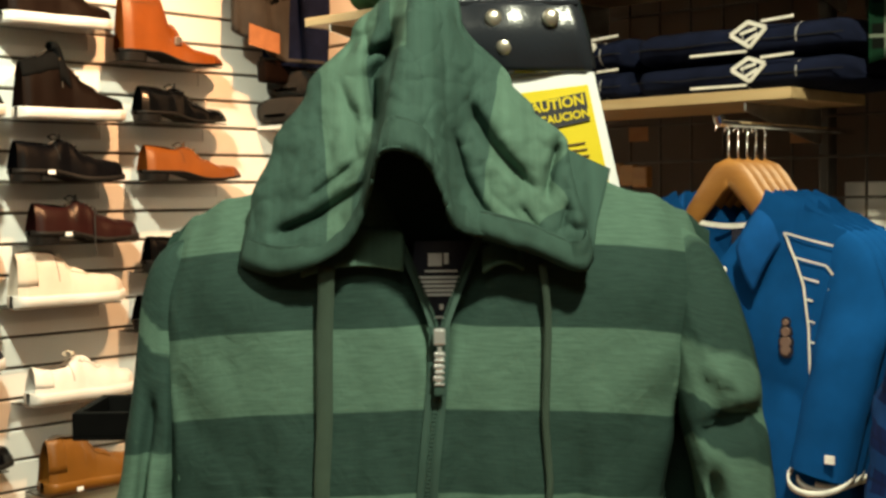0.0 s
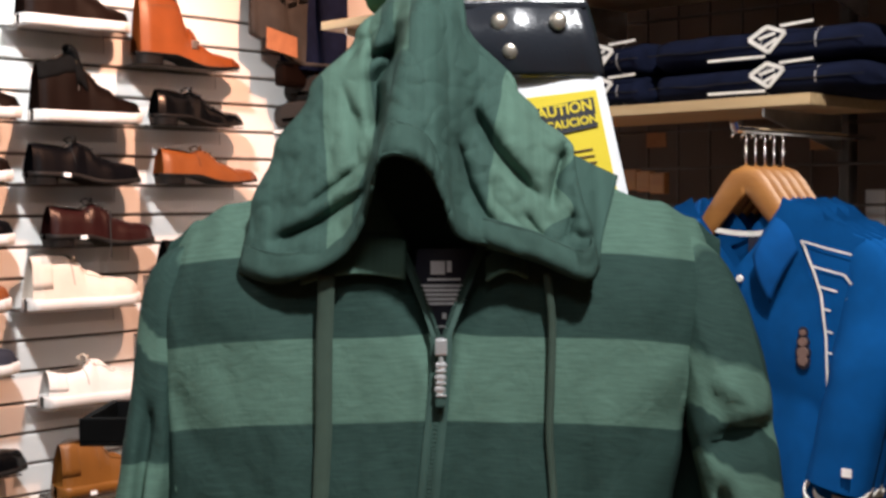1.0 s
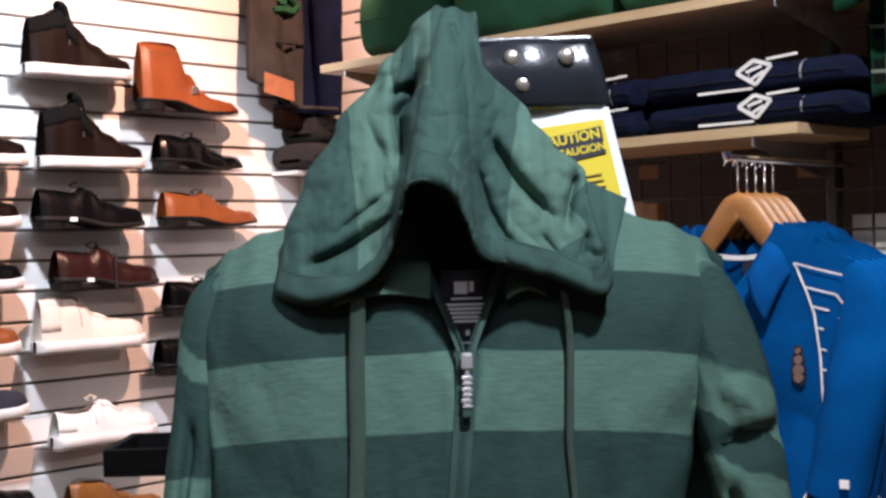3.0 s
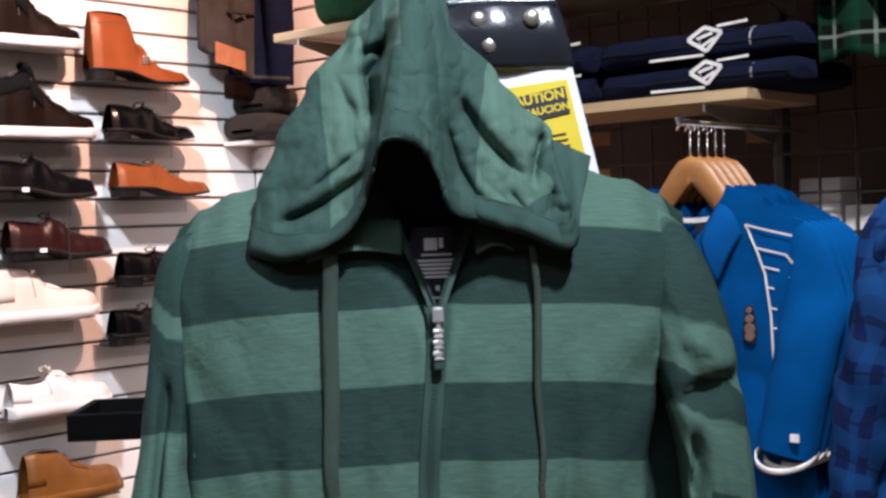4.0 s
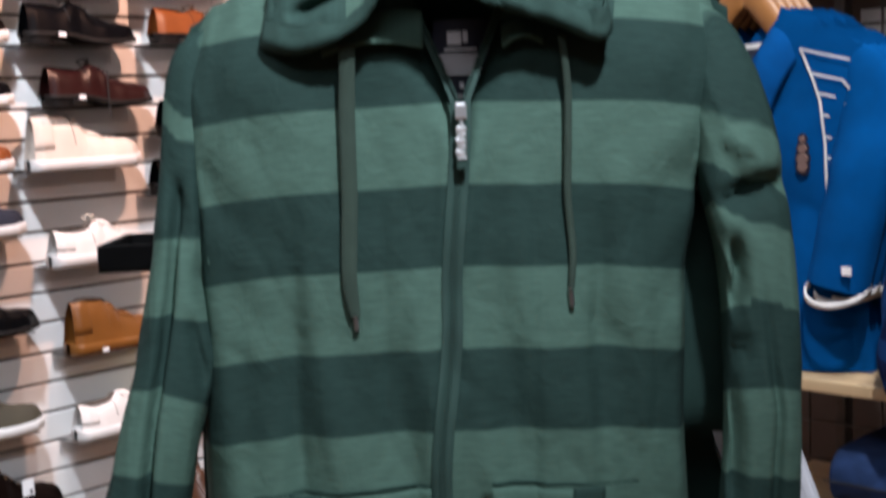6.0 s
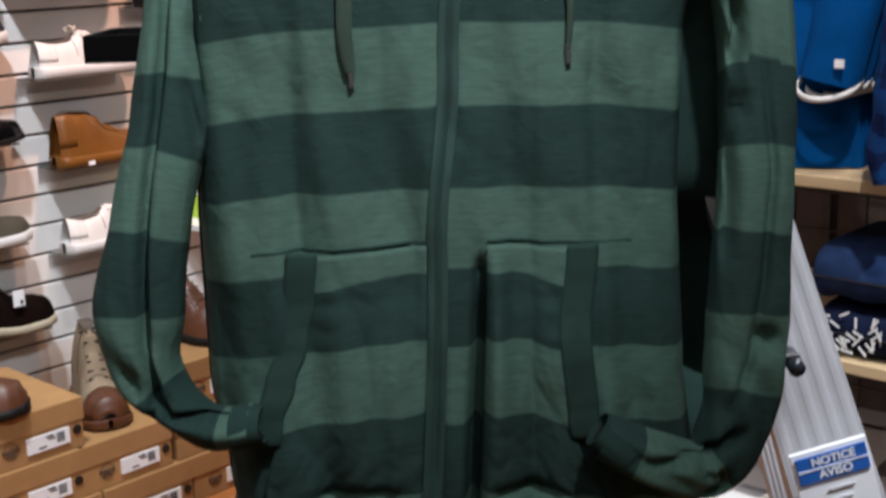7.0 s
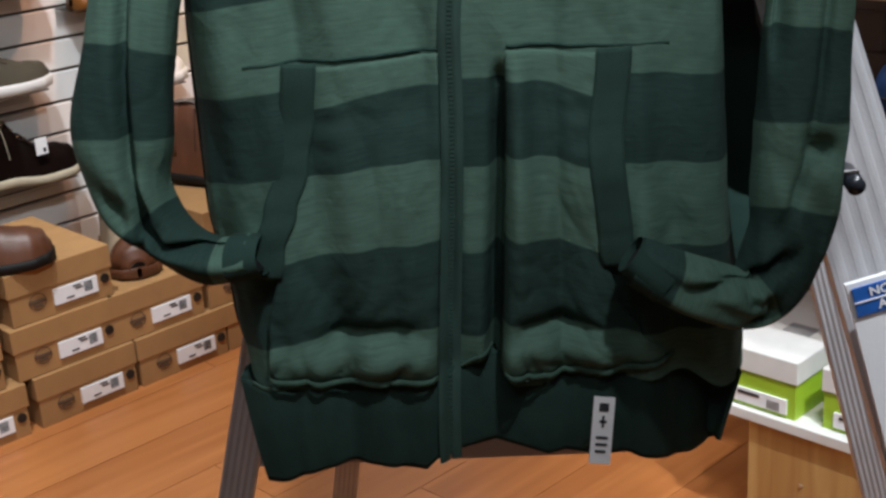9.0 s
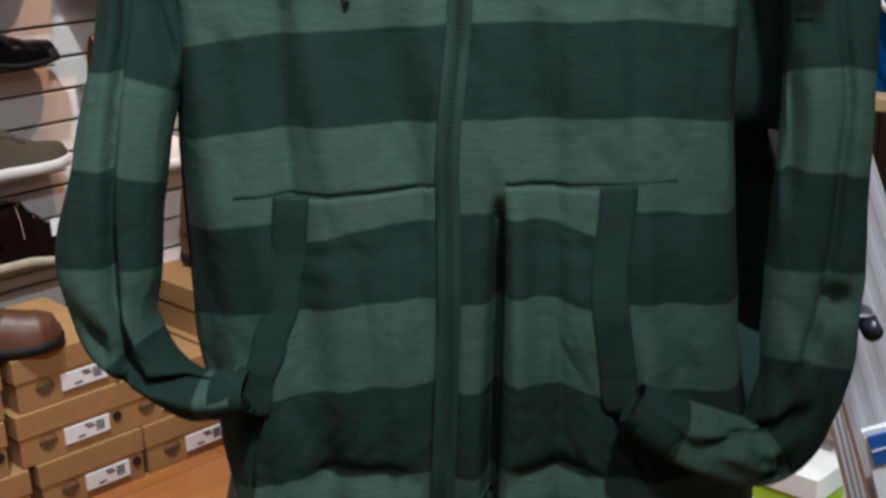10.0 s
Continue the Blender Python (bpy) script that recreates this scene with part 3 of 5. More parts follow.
# Plain dark, not striped, and widened: the sleeve gap's shade in the colour.
def back(u, v):
    z = 0.745 + v * 0.78
    xl, xr = prof(XL, z), prof(XR, z)
    x = (xl - 0.001) + (xr - xl + 0.001 + 0.075 * prof([(0.80, 0.0), (0.845, 1.0)], z)) * u if z < 1.31 else xl + (xr - xl) * u
    z = min(z, top_z(x) if abs(x) > 0.08 else 1.54)
    return (x, y0(z) + 0.035 + 0.03 * math.sin(math.pi * u) + 0.085 * prof([(0.80, 0.0), (0.90, 1.0)], u) * prof([(0.80, 0.0), (0.88, 1.0), (0.98, 1.0), (1.08, 0.0)], z), z)


surf("back_panel", back, 60, 60, M_RIB_SHADE, hoodie, uv=lambda u, v, p: (p.x, stripe(p.x, p.z, 2 * u - 1) - 0.5))


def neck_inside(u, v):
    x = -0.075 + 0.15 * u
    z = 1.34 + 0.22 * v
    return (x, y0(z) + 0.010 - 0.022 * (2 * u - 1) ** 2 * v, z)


surf("inner_neck", neck_inside, 20, 20, M_RIB_SHADE, hoodie, "dark green inside of the neck")


def hem(u, v):
    a = 2 * math.pi * u
    k = 1 - 0.085 * v
    xl, xr = -0.238 * k, 0.212 * k
    c, s = math.cos(a), math.sin(a)
    xm, w = (xl + xr) / 2, (xr - xl) / 2
    sx = math.copysign(abs(c) ** 0.42, c)
    x = xm + w * sx
    low = prof([(-0.215, 0.658), (-0.14, 0.675), (-0.075, 0.671), (-0.05, 0.689), (0.005, 0.681), (0.08, 0.675), (0.185, 0.648)], x) if s > 0 else 0.655
    top = hem_line(x)
    z = top + (low - top) * v
    if s > 0:
        rim = min(1, abs(x - zip_x(0.75)) / 0.235) ** 4.5
        yy = y0(z) - 0.046 * (1 - rim) + folds(x, 0.765) * (1.0 - 0.35 * v) - 0.004 * math.sin(math.pi * v) + 0.030 * rim * rim
    else:
        yy = y0(0.74) + 0.030 * abs(s) ** 0.6
    return (x, yy + 0.0012 * math.sin(260 * x) * v, z)


def hem_seam(u, v):
    x = -0.226 + 0.425 * u
    z = hem_line(x) + 0.002 - 0.0035 * v
    rim = min(1, abs(x - zip_x(0.75)) / 0.235) ** 4.5
    return (x, y0(z) - 0.046 * (1 - rim) + folds(x, 0.765) - 0.0020 + 0.030 * rim * rim, z)


surf("hem_seam", hem_seam, 160, 2, M_SEAM, hoodie, thick=0.002)
surf("hem_band", hem, 220, 16, M_RIB_SHADE, hoodie, "plain dark green ribbed hem band", thick=0.004)


def pocket(side):
    """A kangaroo pocket half: its opening slants, its bottom sags."""
    def inner(z):
        return zip_x(z) + (-0.010 if side < 0 else 0.046)

    def outer(z):
        if side < 0:
            return prof([(0.75, -0.206), (0.80, -0.204), (0.87, -0.187), (0.905, -0.174), (0.94, -0.162), (0.985, -0.153), (1.03, -0.148)], z)
        return prof([(0.75, 0.150), (0.785, 0.118), (0.815, 0.099), (0.867, 0.086), (0.948, 0.080), (1.033, 0.089)], z)

    def f(u, v):
        z = 0.754 + v * (0.273 + 0.008 * (1 - u))
        x = inner(z) + (outer(z) - inner(z)) * u
        puff = 0.010 * math.sin(math.pi * min(1, v * 1.15 + 0.05)) ** 0.6 * (0.35 + 0.65 * math.sin(math.pi * min(1, u * 0.85 + 0.12)))
        sag = 0.011 * math.exp(-((v - 0.06 - 0.012 * math.sin(7 * u)) / 0.05) ** 2) * math.sin(math.pi * min(1, u * 0.9 + 0.06)) ** 0.6 * (1 + 0.25 * math.sin(8 * u + (0 if side < 0 else 2)))
        sag -= 0.016 * math.exp(-((v - 0.145 - 0.02 * math.sin(5 * u)) / 0.030) ** 2) * max(0, math.sin(math.pi * min(1, u * 1.15))) ** 1.5
        crease_low = 0.006 * crease(u * 5, v * 9 + 3 * u, 2.0 + side) * math.exp(-v / 0.30)
        crease_low += 0.0010 * math.sin(70 * v) * math.exp(-((u - 0.85) / 0.12) ** 2) * math.exp(-((v - 0.75) / 0.15) ** 2)
        yy = y0(z) - 0.045 * (1 - min(1, abs(x - zip_x(z)) / 0.25) ** 3.2) + folds(x, z) * 0.9 - 0.006 - puff - sag + crease_low
        return (x, yy, z + 0.006 * (1 - v) ** 4 - 0.004 * math.sin(math.pi * u) * (1 - v) ** 4)
    p = surf("pocket", f, 50, 60, M_KNIT, hoodie, "sagging kangaroo pocket", uv=lambda u, v, q: (q.x, stripe(q.x, q.z, 0.35 + u * 0.75) - 0.5 + 0.26 * prof([(0.92, 1.0), (1.0, 0.0)], q.z)), thick=0.003)

    def band(u, v):
        w = 0.34 + 0.67 * v
        x, y, z = f(1.0, w)
        wid = 0.029
        return (x + side * wid * (u - 0.1), y - 0.003 - 0.0015 * math.sin(math.pi * u) + 0.003 * u, z + 0.001)
    surf("pocket_binding", band, 8, 40, M_BIND, p, "dark green ribbed pocket edge", thick=0.003)

    def edge(u, v):
        x, y, z = f(u, 0.0)
        return (x, y - 0.004 - 0.002 * math.sin(math.pi * v), z - 0.003 + 0.0045 * v)
    surf("pocket_edge", edge, 50, 3, M_SEAM, p, thick=0.002)

    def seam(u, v):
        x = inner(1.03) + (outer(1.025) + side * 0.060 - inner(1.03)) * u
        z = 1.036 - 0.009 * u + 0.0028 * v + 0.0008 * noise.noise(Vector((x * 80, 1, 0)))
        return (x, y0(z) - 0.045 * (1 - min(1, abs(x - zip_x(z)) / 0.25) ** 3.2) + folds(x, z) - 0.0027 - 0.001 * math.sin(math.pi * v), z)
    surf("pocket_seam", seam, 60, 4, M_BIND, hoodie)


pocket(-1)
pocket(1)


def sleeve(points, anchor, shift, flip, top, pleats):
    n = 110
    total, last = 0.0, None
    arc = []
    for i in range(n + 1):
        p = Vector(curve_at(points, i / n)[:3])
        total += (p - last).length if last else 0
        arc.append(total)
        last = p
    base = None
    for i in range(n + 1):
        if base is None and curve_at(points, i / n)[2] <= anchor:
            base = arc[i]

    def f(u, v):
        x, y, z, ra, rb = curve_at(points, v)
        a, b = Vector(curve_at(points, max(v - 0.02, 0))[:3]), Vector(curve_at(points, min(v + 0.02, 1))[:3])
        d = (b - a).normalized()
        deep = (Vector((0, 1, 0)) - d * d.y).normalized()
        side = d.cross(deep)
        t = 2 * math.pi * u
        c, s = math.cos(t), math.sin(t)
        k = 1 + 0.07 * noise.noise(Vector((c * 1.2 + z * 5, s * 1.2, z * 13 + x * 13))) + 0.04 * crease(c * 1.5 + z * 9, s * 1.5 - z * 7, x * 9)
        bend = 0.13 * math.sin(95 * z + 4 * c) * math.exp(-((z - flip) / 0.06) ** 2) + 0.07 * math.sin(58 * z + 5 * c) * math.exp(-((z - 1.28) / 0.06) ** 2)
        q = Vector((x, y, z)) + side * (ra * (k + bend * 0.15) * c) + deep * (rb * (k + bend) * math.copysign(abs(s) ** 0.6, s))
        if s < 0:
            q.y += min(1.0, -s * 2.5) * sum(d * groove(q.x, q.z, pts, w) for pts, w, d in pleats)
        return q

    def uv(u, v, p):
        i = min(int(v * n + 0.5), n)
        cx, cz = curve_at(points, v)[0], curve_at(points, v)[2]
        z = cz + 0.004 * math.sin(u * 20) + 0.55 * (p.x - cx)
        if z > top[0][0]:
            return (u * 0.25, prof(top, z))
        return (u * 0.25, (arc[i] - base) / S + shift + 0.006 * math.sin(u * 20))
    return surf("sleeve", f, 72, n, M_KNIT, hoodie, uv=uv)


LS = [(-0.235, 1.235, 1.455, 0.012, 0.008), (-0.256, 1.230, 1.43, 0.024, 0.026), (-0.263, 1.222, 1.36, 0.028, 0.036), (-0.269, 1.205, 1.27, 0.032, 0.040), (-0.280, 1.18, 1.16, 0.037, 0.042),
      (-0.300, 1.15, 1.07, 0.036, 0.041), (-0.315, 1.13, 0.985, 0.040, 0.040), (-0.312, 1.12, 0.925, 0.031, 0.038), (-0.287, 1.112, 0.890, 0.021, 0.034), (-0.248, 1.10, 0.869, 0.018, 0.03), (-0.210, 1.095, 0.874, 0.015, 0.028)]
RS = [(0.215, 1.23, 1.465, 0.012, 0.008), (0.238, 1.220, 1.43, 0.025, 0.028), (0.250, 1.200, 1.36, 0.035, 0.042), (0.258, 1.175, 1.28, 0.037, 0.044), (0.265, 1.15, 1.19, 0.032, 0.044),
      (0.260, 1.12, 1.08, 0.033, 0.042), (0.252, 1.105, 1.00, 0.035, 0.040), (0.246, 1.09, 0.925, 0.034, 0.040), (0.234, 1.072, 0.868, 0.030, 0.038), (0.207, 1.058, 0.830, 0.022, 0.034), (0.160, 1.05, 0.843, 0.021, 0.032), (0.110, 1.055, 0.866, 0.019, 0.026)]
LTOP = [(1.262, -2.5), (1.356, -3.5), (1.377, -4.5), (1.448, -5.5), (1.485, -6.1)]
RTOP = [(1.184, -1.5), (1.257, -2.5), (1.293, -3.5), (1.345, -4.5), (1.451, -5.5), (1.48, -6.0)]
LPLEAT = [([(-0.272, 1.31), (-0.283, 1.20), (-0.298, 1.10), (-0.305, 1.02), (-0.306, 0.947), (-0.299, 0.918), (-0.304, 0.885)], 0.0042, 0.028), ([(-0.300, 0.905), (-0.285, 0.886), (-0.22, 0.884)], 0.004, 0.022),
          ([(-0.248, 1.36), (-0.250, 1.30), (-0.252, 1.235)], 0.004, 0.022), ([(-0.256, 1.240), (-0.247, 1.205), (-0.238, 1.165)], 0.006, 0.026), ([(-0.240, 1.30), (-0.228, 1.25)], 0.004, 0.012), ([(-0.262, 1.19), (-0.252, 1.13)], 0.005, 0.012),
          ([(-0.325, 0.93), (-0.315, 0.90)], 0.006, 0.008)]
RPLEAT = [([(0.296, 1.300), (0.262, 1.296), (0.228, 1.282)], 0.010, 0.024), ([(0.240, 1.25), (0.243, 1.22), (0.236, 1.19)], 0.005, 0.024), ([(0.215, 1.17), (0.232, 1.155), (0.25, 1.16)], 0.005, 0.018), ([(0.226, 1.13), (0.232, 1.08), (0.226, 1.02)], 0.005, 0.020),
          ([(0.262, 1.20), (0.268, 1.10), (0.258, 1.0), (0.243, 0.93), (0.222, 0.885)], 0.004, 0.010), ([(0.235, 0.872), (0.205, 0.852), (0.15, 0.850)], 0.005, 0.018), ([(0.212, 0.840), (0.220, 0.822), (0.200, 0.816)], 0.004, 0.016), ([(0.215, 0.860), (0.198, 0.842), (0.206, 0.828)], 0.004, 0.014),
          ([(0.250, 0.955), (0.268, 0.945)], 0.010, 0.022), ([(0.232, 1.34), (0.262, 1.334)], 0.006, -0.010), ([(0.262, 1.325), (0.285, 1.318)], 0.006, -0.008)]
sleeve(LS, 1.047, 0.5, 0.90, LTOP, LPLEAT)
sleeve(RS, 1.112, -0.5, 0.87, RTOP, RPLEAT)
for a, b, m in (((-0.228, 1.098, 0.870), (-0.200, 1.095, 0.874), 1), ((0.134, 1.052, 0.849), (0.106, 1.058, 0.872), -1)):
    a, b = Vector(a), Vector(b)
    mid = (a + b) / 2
    cuff = tube("cuff", [(*a, 0.0190, 0.033), (*mid, 0.0175, 0.032), (*b, 0.016, 0.030)], M_RIB_SHADE, hoodie, 6, 24, "dark ribbed cuff at the pocket mouth")
    inner = b * 0.85 + a * 0.15
    # Black cone in the cuff mouth, the opening's shade put into its colour.
    tube("cuff_mouth_shade", [(*inner, 0.013, 0.026), (*(inner * 0.5 + mid * 0.5), 0.006, 0.012), (*mid, 0.001, 0.002)], M_GAP_SHADE, cuff, 4, 20)

# hood: a tent of cloth from its rim up to the peak
RIM = [(-0.184, 1.442), (-0.142, 1.435), (-0.088, 1.458), (-0.064, 1.500), (-0.054, 1.534), (-0.036, 1.541), (-0.014, 1.531), (0.000, 1.504), (0.010, 1.476), (0.036, 1.466), (0.078, 1.453), (0.124, 1.437), (0.139, 1.476), (0.156, 1.524)]
# deep folds of the hood: course in x and z, half width, depth
HOOD_FOLDS = [
    ([(-0.040, 1.655), (-0.052, 1.628), (-0.064, 1.612), (-0.060, 1.585), (-0.060, 1.556)], 0.0075, 0.036),
    ([(-0.050, 1.640), (-0.068, 1.634)], 0.005, 0.016),
    ([(-0.068, 1.621), (-0.068, 1.651), (-0.057, 1.671)], 0.004, 0.010),
    ([(0.024, 1.585), (0.045, 1.547), (0.076, 1.510)], 0.0062, 0.022),
    ([(0.010, 1.556), (0.022, 1.515), (0.045, 1.474)], 0.0042, 0.015),
    ([(0.106, 1.550), (0.098, 1.524), (0.093, 1.500)], 0.0045, 0.020),
    ([(0.070, 1.490), (0.085, 1.470)], 0.0035, 0.008),
    ([(0.112, 1.492), (0.104, 1.468)], 0.0030, 0.008),
    ([(-0.150, 1.468), (-0.112, 1.484), (-0.068, 1.512)], 0.0058, 0.018),
    ([(-0.120, 1.500), (-0.078, 1.532)], 0.004, 0.008),
    ([(-0.092, 1.605), (-0.080, 1.57), (-0.076, 1.535)], 0.0045, 0.009),
    ([(-0.078, 1.585), (-0.070, 1.55)], 0.0035, 0.007),
    ([(-0.062, 1.690), (-0.072, 1.655), (-0.092, 1.628)], 0.005, 0.009),
    ([(0.062, 1.585), (0.060, 1.50)], 0.014, -0.005),
    ([(0.125, 1.52), (0.122, 1.47)], 0.009, -0.008),
    ([(-0.012, 1.70), (0.000, 1.675)], 0.006, 0.010),
]


def nose(x, z):
    """The broad flat front of the hood, stepped at its sides."""
    xl = prof([(1.55, -0.062), (1.60, -0.054), (1.64, -0.042), (1.69, -0.034)], z)
    xr = prof([(1.53, 0.010), (1.62, 0.019), (1.68, 0.016)], z)
    step = min(1, max(0, (x - xl) / 0.014 + 0.5)) * min(1, max(0, (xr - x) / 0.026 + 0.5))
    return step * step * (3 - 2 * step)


def rim_y(u):
    if u > 1:
        return -0.080 + 0.069 * (u - 1) / 0.18
    return -0.080 - 0.028 * math.sin(math.pi * u) ** 2


def hood(uu, v, grow=0.0):
    rx, rz = curve_at(RIM, uu)
    u = uu * 13 / 11
    ax, az = -0.028 + 0.044 * uu, 1.728 - 0.010 * uu + 0.0016 * math.sin(13 * uu + 0.8)
    e = 1 - (1 - v) ** prof([(0.0, 0.72), (0.3, 0.92), (0.75, 0.95)], u)
    out = prof([(0.0, 0.0), (0.2, 0.06), (0.375, 0.18), (0.56, 0.38), (0.75, 0.65), (0.9, 0.86), (1.0, 1.0)], v)
    e += (out - e) * (1 - prof([(0.05, 0.0), (0.32, 1.0)], u))
    full = prof([(0.0, 0.0), (0.386, 0.12), (0.49, 0.37), (0.586, 0.54), (0.786, 0.93), (1.0, 1.0)], v)
    e += (full - e) * prof([(0.72, 0.0), (0.97, 1.0)], u)
    e += (1 - (1 - v) ** 3.2 - e) * prof([(1.0, 0.0), (1.18, 1.0)], u)
    x = rx + (ax - rx) * e
    z = rz + (az - rz) * v
    depth = rim_y(u) * (1 - v) ** 0.75 + 0.015 * v + 0.030 * max(0, (v - 0.93) / 0.07) ** 2
    edge = 0.045 * (max(0, 1 - 2 * uu) ** 6) * (1 - 0.3 * v)
    f = (1 - v) ** 0.5 * min(1.0, v / 0.12) ** 0.7
    # the nose of cloth over the opening
    fold = -0.012 * math.exp(-((u - 0.46) / 0.10) ** 2) * (1 - 0.7 * v) - 0.020 * nose(x, z) * min(1, (1.705 - min(z, 1.705)) / 0.04)
    fold += min(1.0, v / 0.10) * sum(d * groove(x, z, pts, w) for pts, w, d in HOOD_FOLDS)
    fold += 0.005 * noise.noise(Vector((u * 6, v * 4, 2.0))) + 0.0028 * noise.noise(Vector((x * 45, z * 40, 7.0))) * f + 0.002 * noise.noise(Vector((x * 120, z * 90, 3.0))) * f
    fold += (0.0035 * crease(x * 22 + 6 * z, z * 14, 5.0) + 0.0022 * crease(x * 50 - z * 20, z * 40, 9.0)) * f
    return Vector((x, y0(1.45) + depth + edge + fold + grow, z))


def hood_uv(u, v, p):
    """Broad stripes that run up the hood."""
    bounds = (prof([(1.497, -0.102), (1.609, -0.110), (1.64, -0.125)], p.z), prof([(1.50, -0.079), (1.55, -0.061), (1.62, -0.070), (1.67, -0.058)], p.z),
              prof([(1.505, 0.037), (1.565, 0.044), (1.602, 0.050), (1.66, 0.075)], p.z), prof([(1.475, 0.086), (1.495, 0.112), (1.519, 0.098), (1.541, 0.112), (1.56, 0.13)], p.z))
    k = 1.0 + sum(min(1, max(0, (p.x - b) / 0.008 + 0.5)) for b in bounds)
    if -0.046 < p.x < -0.029 and p.z > 1.632:
        k = 2.0
    return (p.x * 1.5, k)


surf("hood", hood, 220, 150, M_HOODK, hoodie, "hood drawn up to a peak, in loose folds", uv=hood_uv, thick=0.003)


# Dark green instead of hood jersey: shade inside the opening put into the colour.
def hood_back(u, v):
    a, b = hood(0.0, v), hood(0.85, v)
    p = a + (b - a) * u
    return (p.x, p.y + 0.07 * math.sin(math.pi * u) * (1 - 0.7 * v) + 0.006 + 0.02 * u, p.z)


surf("hood_back", hood_back, 30, 30, M_RIB_SHADE, hoodie)


def rim_band(u, v):
    p, q = hood(u * 0.875, 0.0), hood(u * 0.875, 0.16)
    d = (q - p).normalized()
    s = (0.026 + 0.008 * math.exp(-((u - 0.40) / 0.10) ** 2) + 0.004 * noise.noise(Vector((u * 9, 3.0, 0)))) * v - 0.002
    r = p + d * s
    pucker = 0.0022 * noise.noise(Vector((u * 60, v * 1.5, 1.0))) + 0.003 * noise.noise(Vector((u * 17, v * 2.0, 5.0)))
    return (r.x, r.y - 0.003 - 0.0020 * math.sin(math.pi * v) + 0.006 * max(0, 0.25 - v) / 0.25 + pucker, r.z)


surf("hood_rim", rim_band, 160, 10, M_RIM, hoodie, "green stitched hood edge", thick=0.004)


def rim_stitch(u, v):
    p = Vector(rim_band(u, 1.0))
    return (p.x, p.y - 0.0035, p.z - 0.002 + 0.0024 * v)


surf("rim_stitch", rim_stitch, 140, 1, M_TAPE, hoodie)
# collar wings under the hood
for xa, xb, za, zb, h in ((-0.128, -0.036, 1.430, 1.434, 0.034), (0.036, 0.072, 1.432, 1.434, 0.020)):
    def wing(u, v, xa=xa, xb=xb, za=za, zb=zb, h=h):
        x = xa + (xb - xa) * u
        z = za + (zb - za) * u + 0.008 * math.sin(math.pi * u) + h * v
        return (x, y0(z) - 0.050 - 0.010 * math.sin(math.pi * u) * (1 - v) + 0.016 * v + 0.002 * noise.noise(Vector((x * 60, z * 40, 2))), z)
    surf("collar_wing", wing, 24, 8, M_KNIT, hoodie, uv=lambda u, v, p: (p.x, 0.1), thick=0.003)


def front_y(x, z):
    return y0(z) - 0.045 + folds(x, z)


def zip_y(x, z):
    """The face that the zip lies on: the front, and the hem band below it."""
    if z > 0.757:
        return front_y(x, z)
    v = (0.757 - z) / 0.085
    return y0(z) - 0.046 + folds(x, 0.765) * (1 - 0.35 * v) - 0.004 * math.sin(math.pi * v) - 0.003


# zip: tapes, teeth, slider and pull
for sg in (-1, 1):
    def tape(u, v, sg=sg):
        z = 0.678 + v * (1.384 - 0.678)
        x = zip_x(z) + sg * (0.001 + 0.0085 * u)
        return (x, zip_y(x, z) - 0.003 - 0.0018 * math.sin(math.pi * u), z)
    surf("zip_tape", tape, 4, 90, M_TAPE, hoodie)

    def neck_tape(u, v, sg=sg):
        x = zip_x(1.384) + sg * (0.002 + 0.035 * v ** 1.1 + 0.007 * u)
        z = 1.384 + 0.085 * v
        return (x, y0(z) - 0.050 + 0.02 * v, z)
    surf("neck_tape", neck_tape, 4, 20, M_TAPE, hoodie)
bm = bmesh.new()
for i in range(190):
    z = 0.684 + i * (1.380 - 0.684) / 190
    x = zip_x(z)
    y = zip_y(x, z) - 0.0045
    box(bm, x - 0.0022, x + 0.0022, y - 0.0002, y + 0.002, z, z + 0.0027)
for i in range(40):
    for sg in (-1, 1):
        v = i / 40
        z, x = 1.384 + 0.085 * v, zip_x(1.384) + sg * (0.002 + 0.035 * v ** 1.1)
        y = y0(z) - 0.052 + 0.02 * v
        box(bm, x - 0.0015, x + 0.0015, y - 0.0015, y + 0.0015, z, z + 0.0013)
tagged(part("zip_teeth", bm, M_TAPE, hoodie), kind="stuff")
zx, zy = zip_x(1.378), front_y(zip_x(1.378), 1.378)
puller = boxpart("zip_slider", (zx - 0.0055, zx + 0.0055, zy - 0.021, zy - 0.009, 1.369, 1.384), M_PULL, hoodie, 0.002, "bright chrome zip slider")
bm = bmesh.new()
for k in range(3):
    bmesh.ops.create_uvsphere(bm, u_segments=10, v_segments=7, radius=0.0052, matrix=Matrix.Translation((zx - 0.0006 * k, zy - 0.019, 1.3605 - 0.0105 * k)) @ Matrix.Diagonal((1.05, 0.6, 0.82, 1)))
    box(bm, zx - 0.0050, zx + 0.0044, zy - 0.0225, zy - 0.0165, 1.3545 - 0.0105 * k, 1.3568 - 0.0105 * k, 0.0007)
rod(bm, (zx, zy - 0.019, 1.368), (zx - 0.001, zy - 0.019, 1.334), 0.0022, 8)
part("zip_pull", bm, M_PULL, puller, "bright chrome zip pull")
boxpart("pull_tip", (zx - 0.0055, zx + 0.0045, zy - 0.021, zy - 0.016, 1.324, 1.337), M_TAPE, puller, 0.002, "green rubber pull tip")

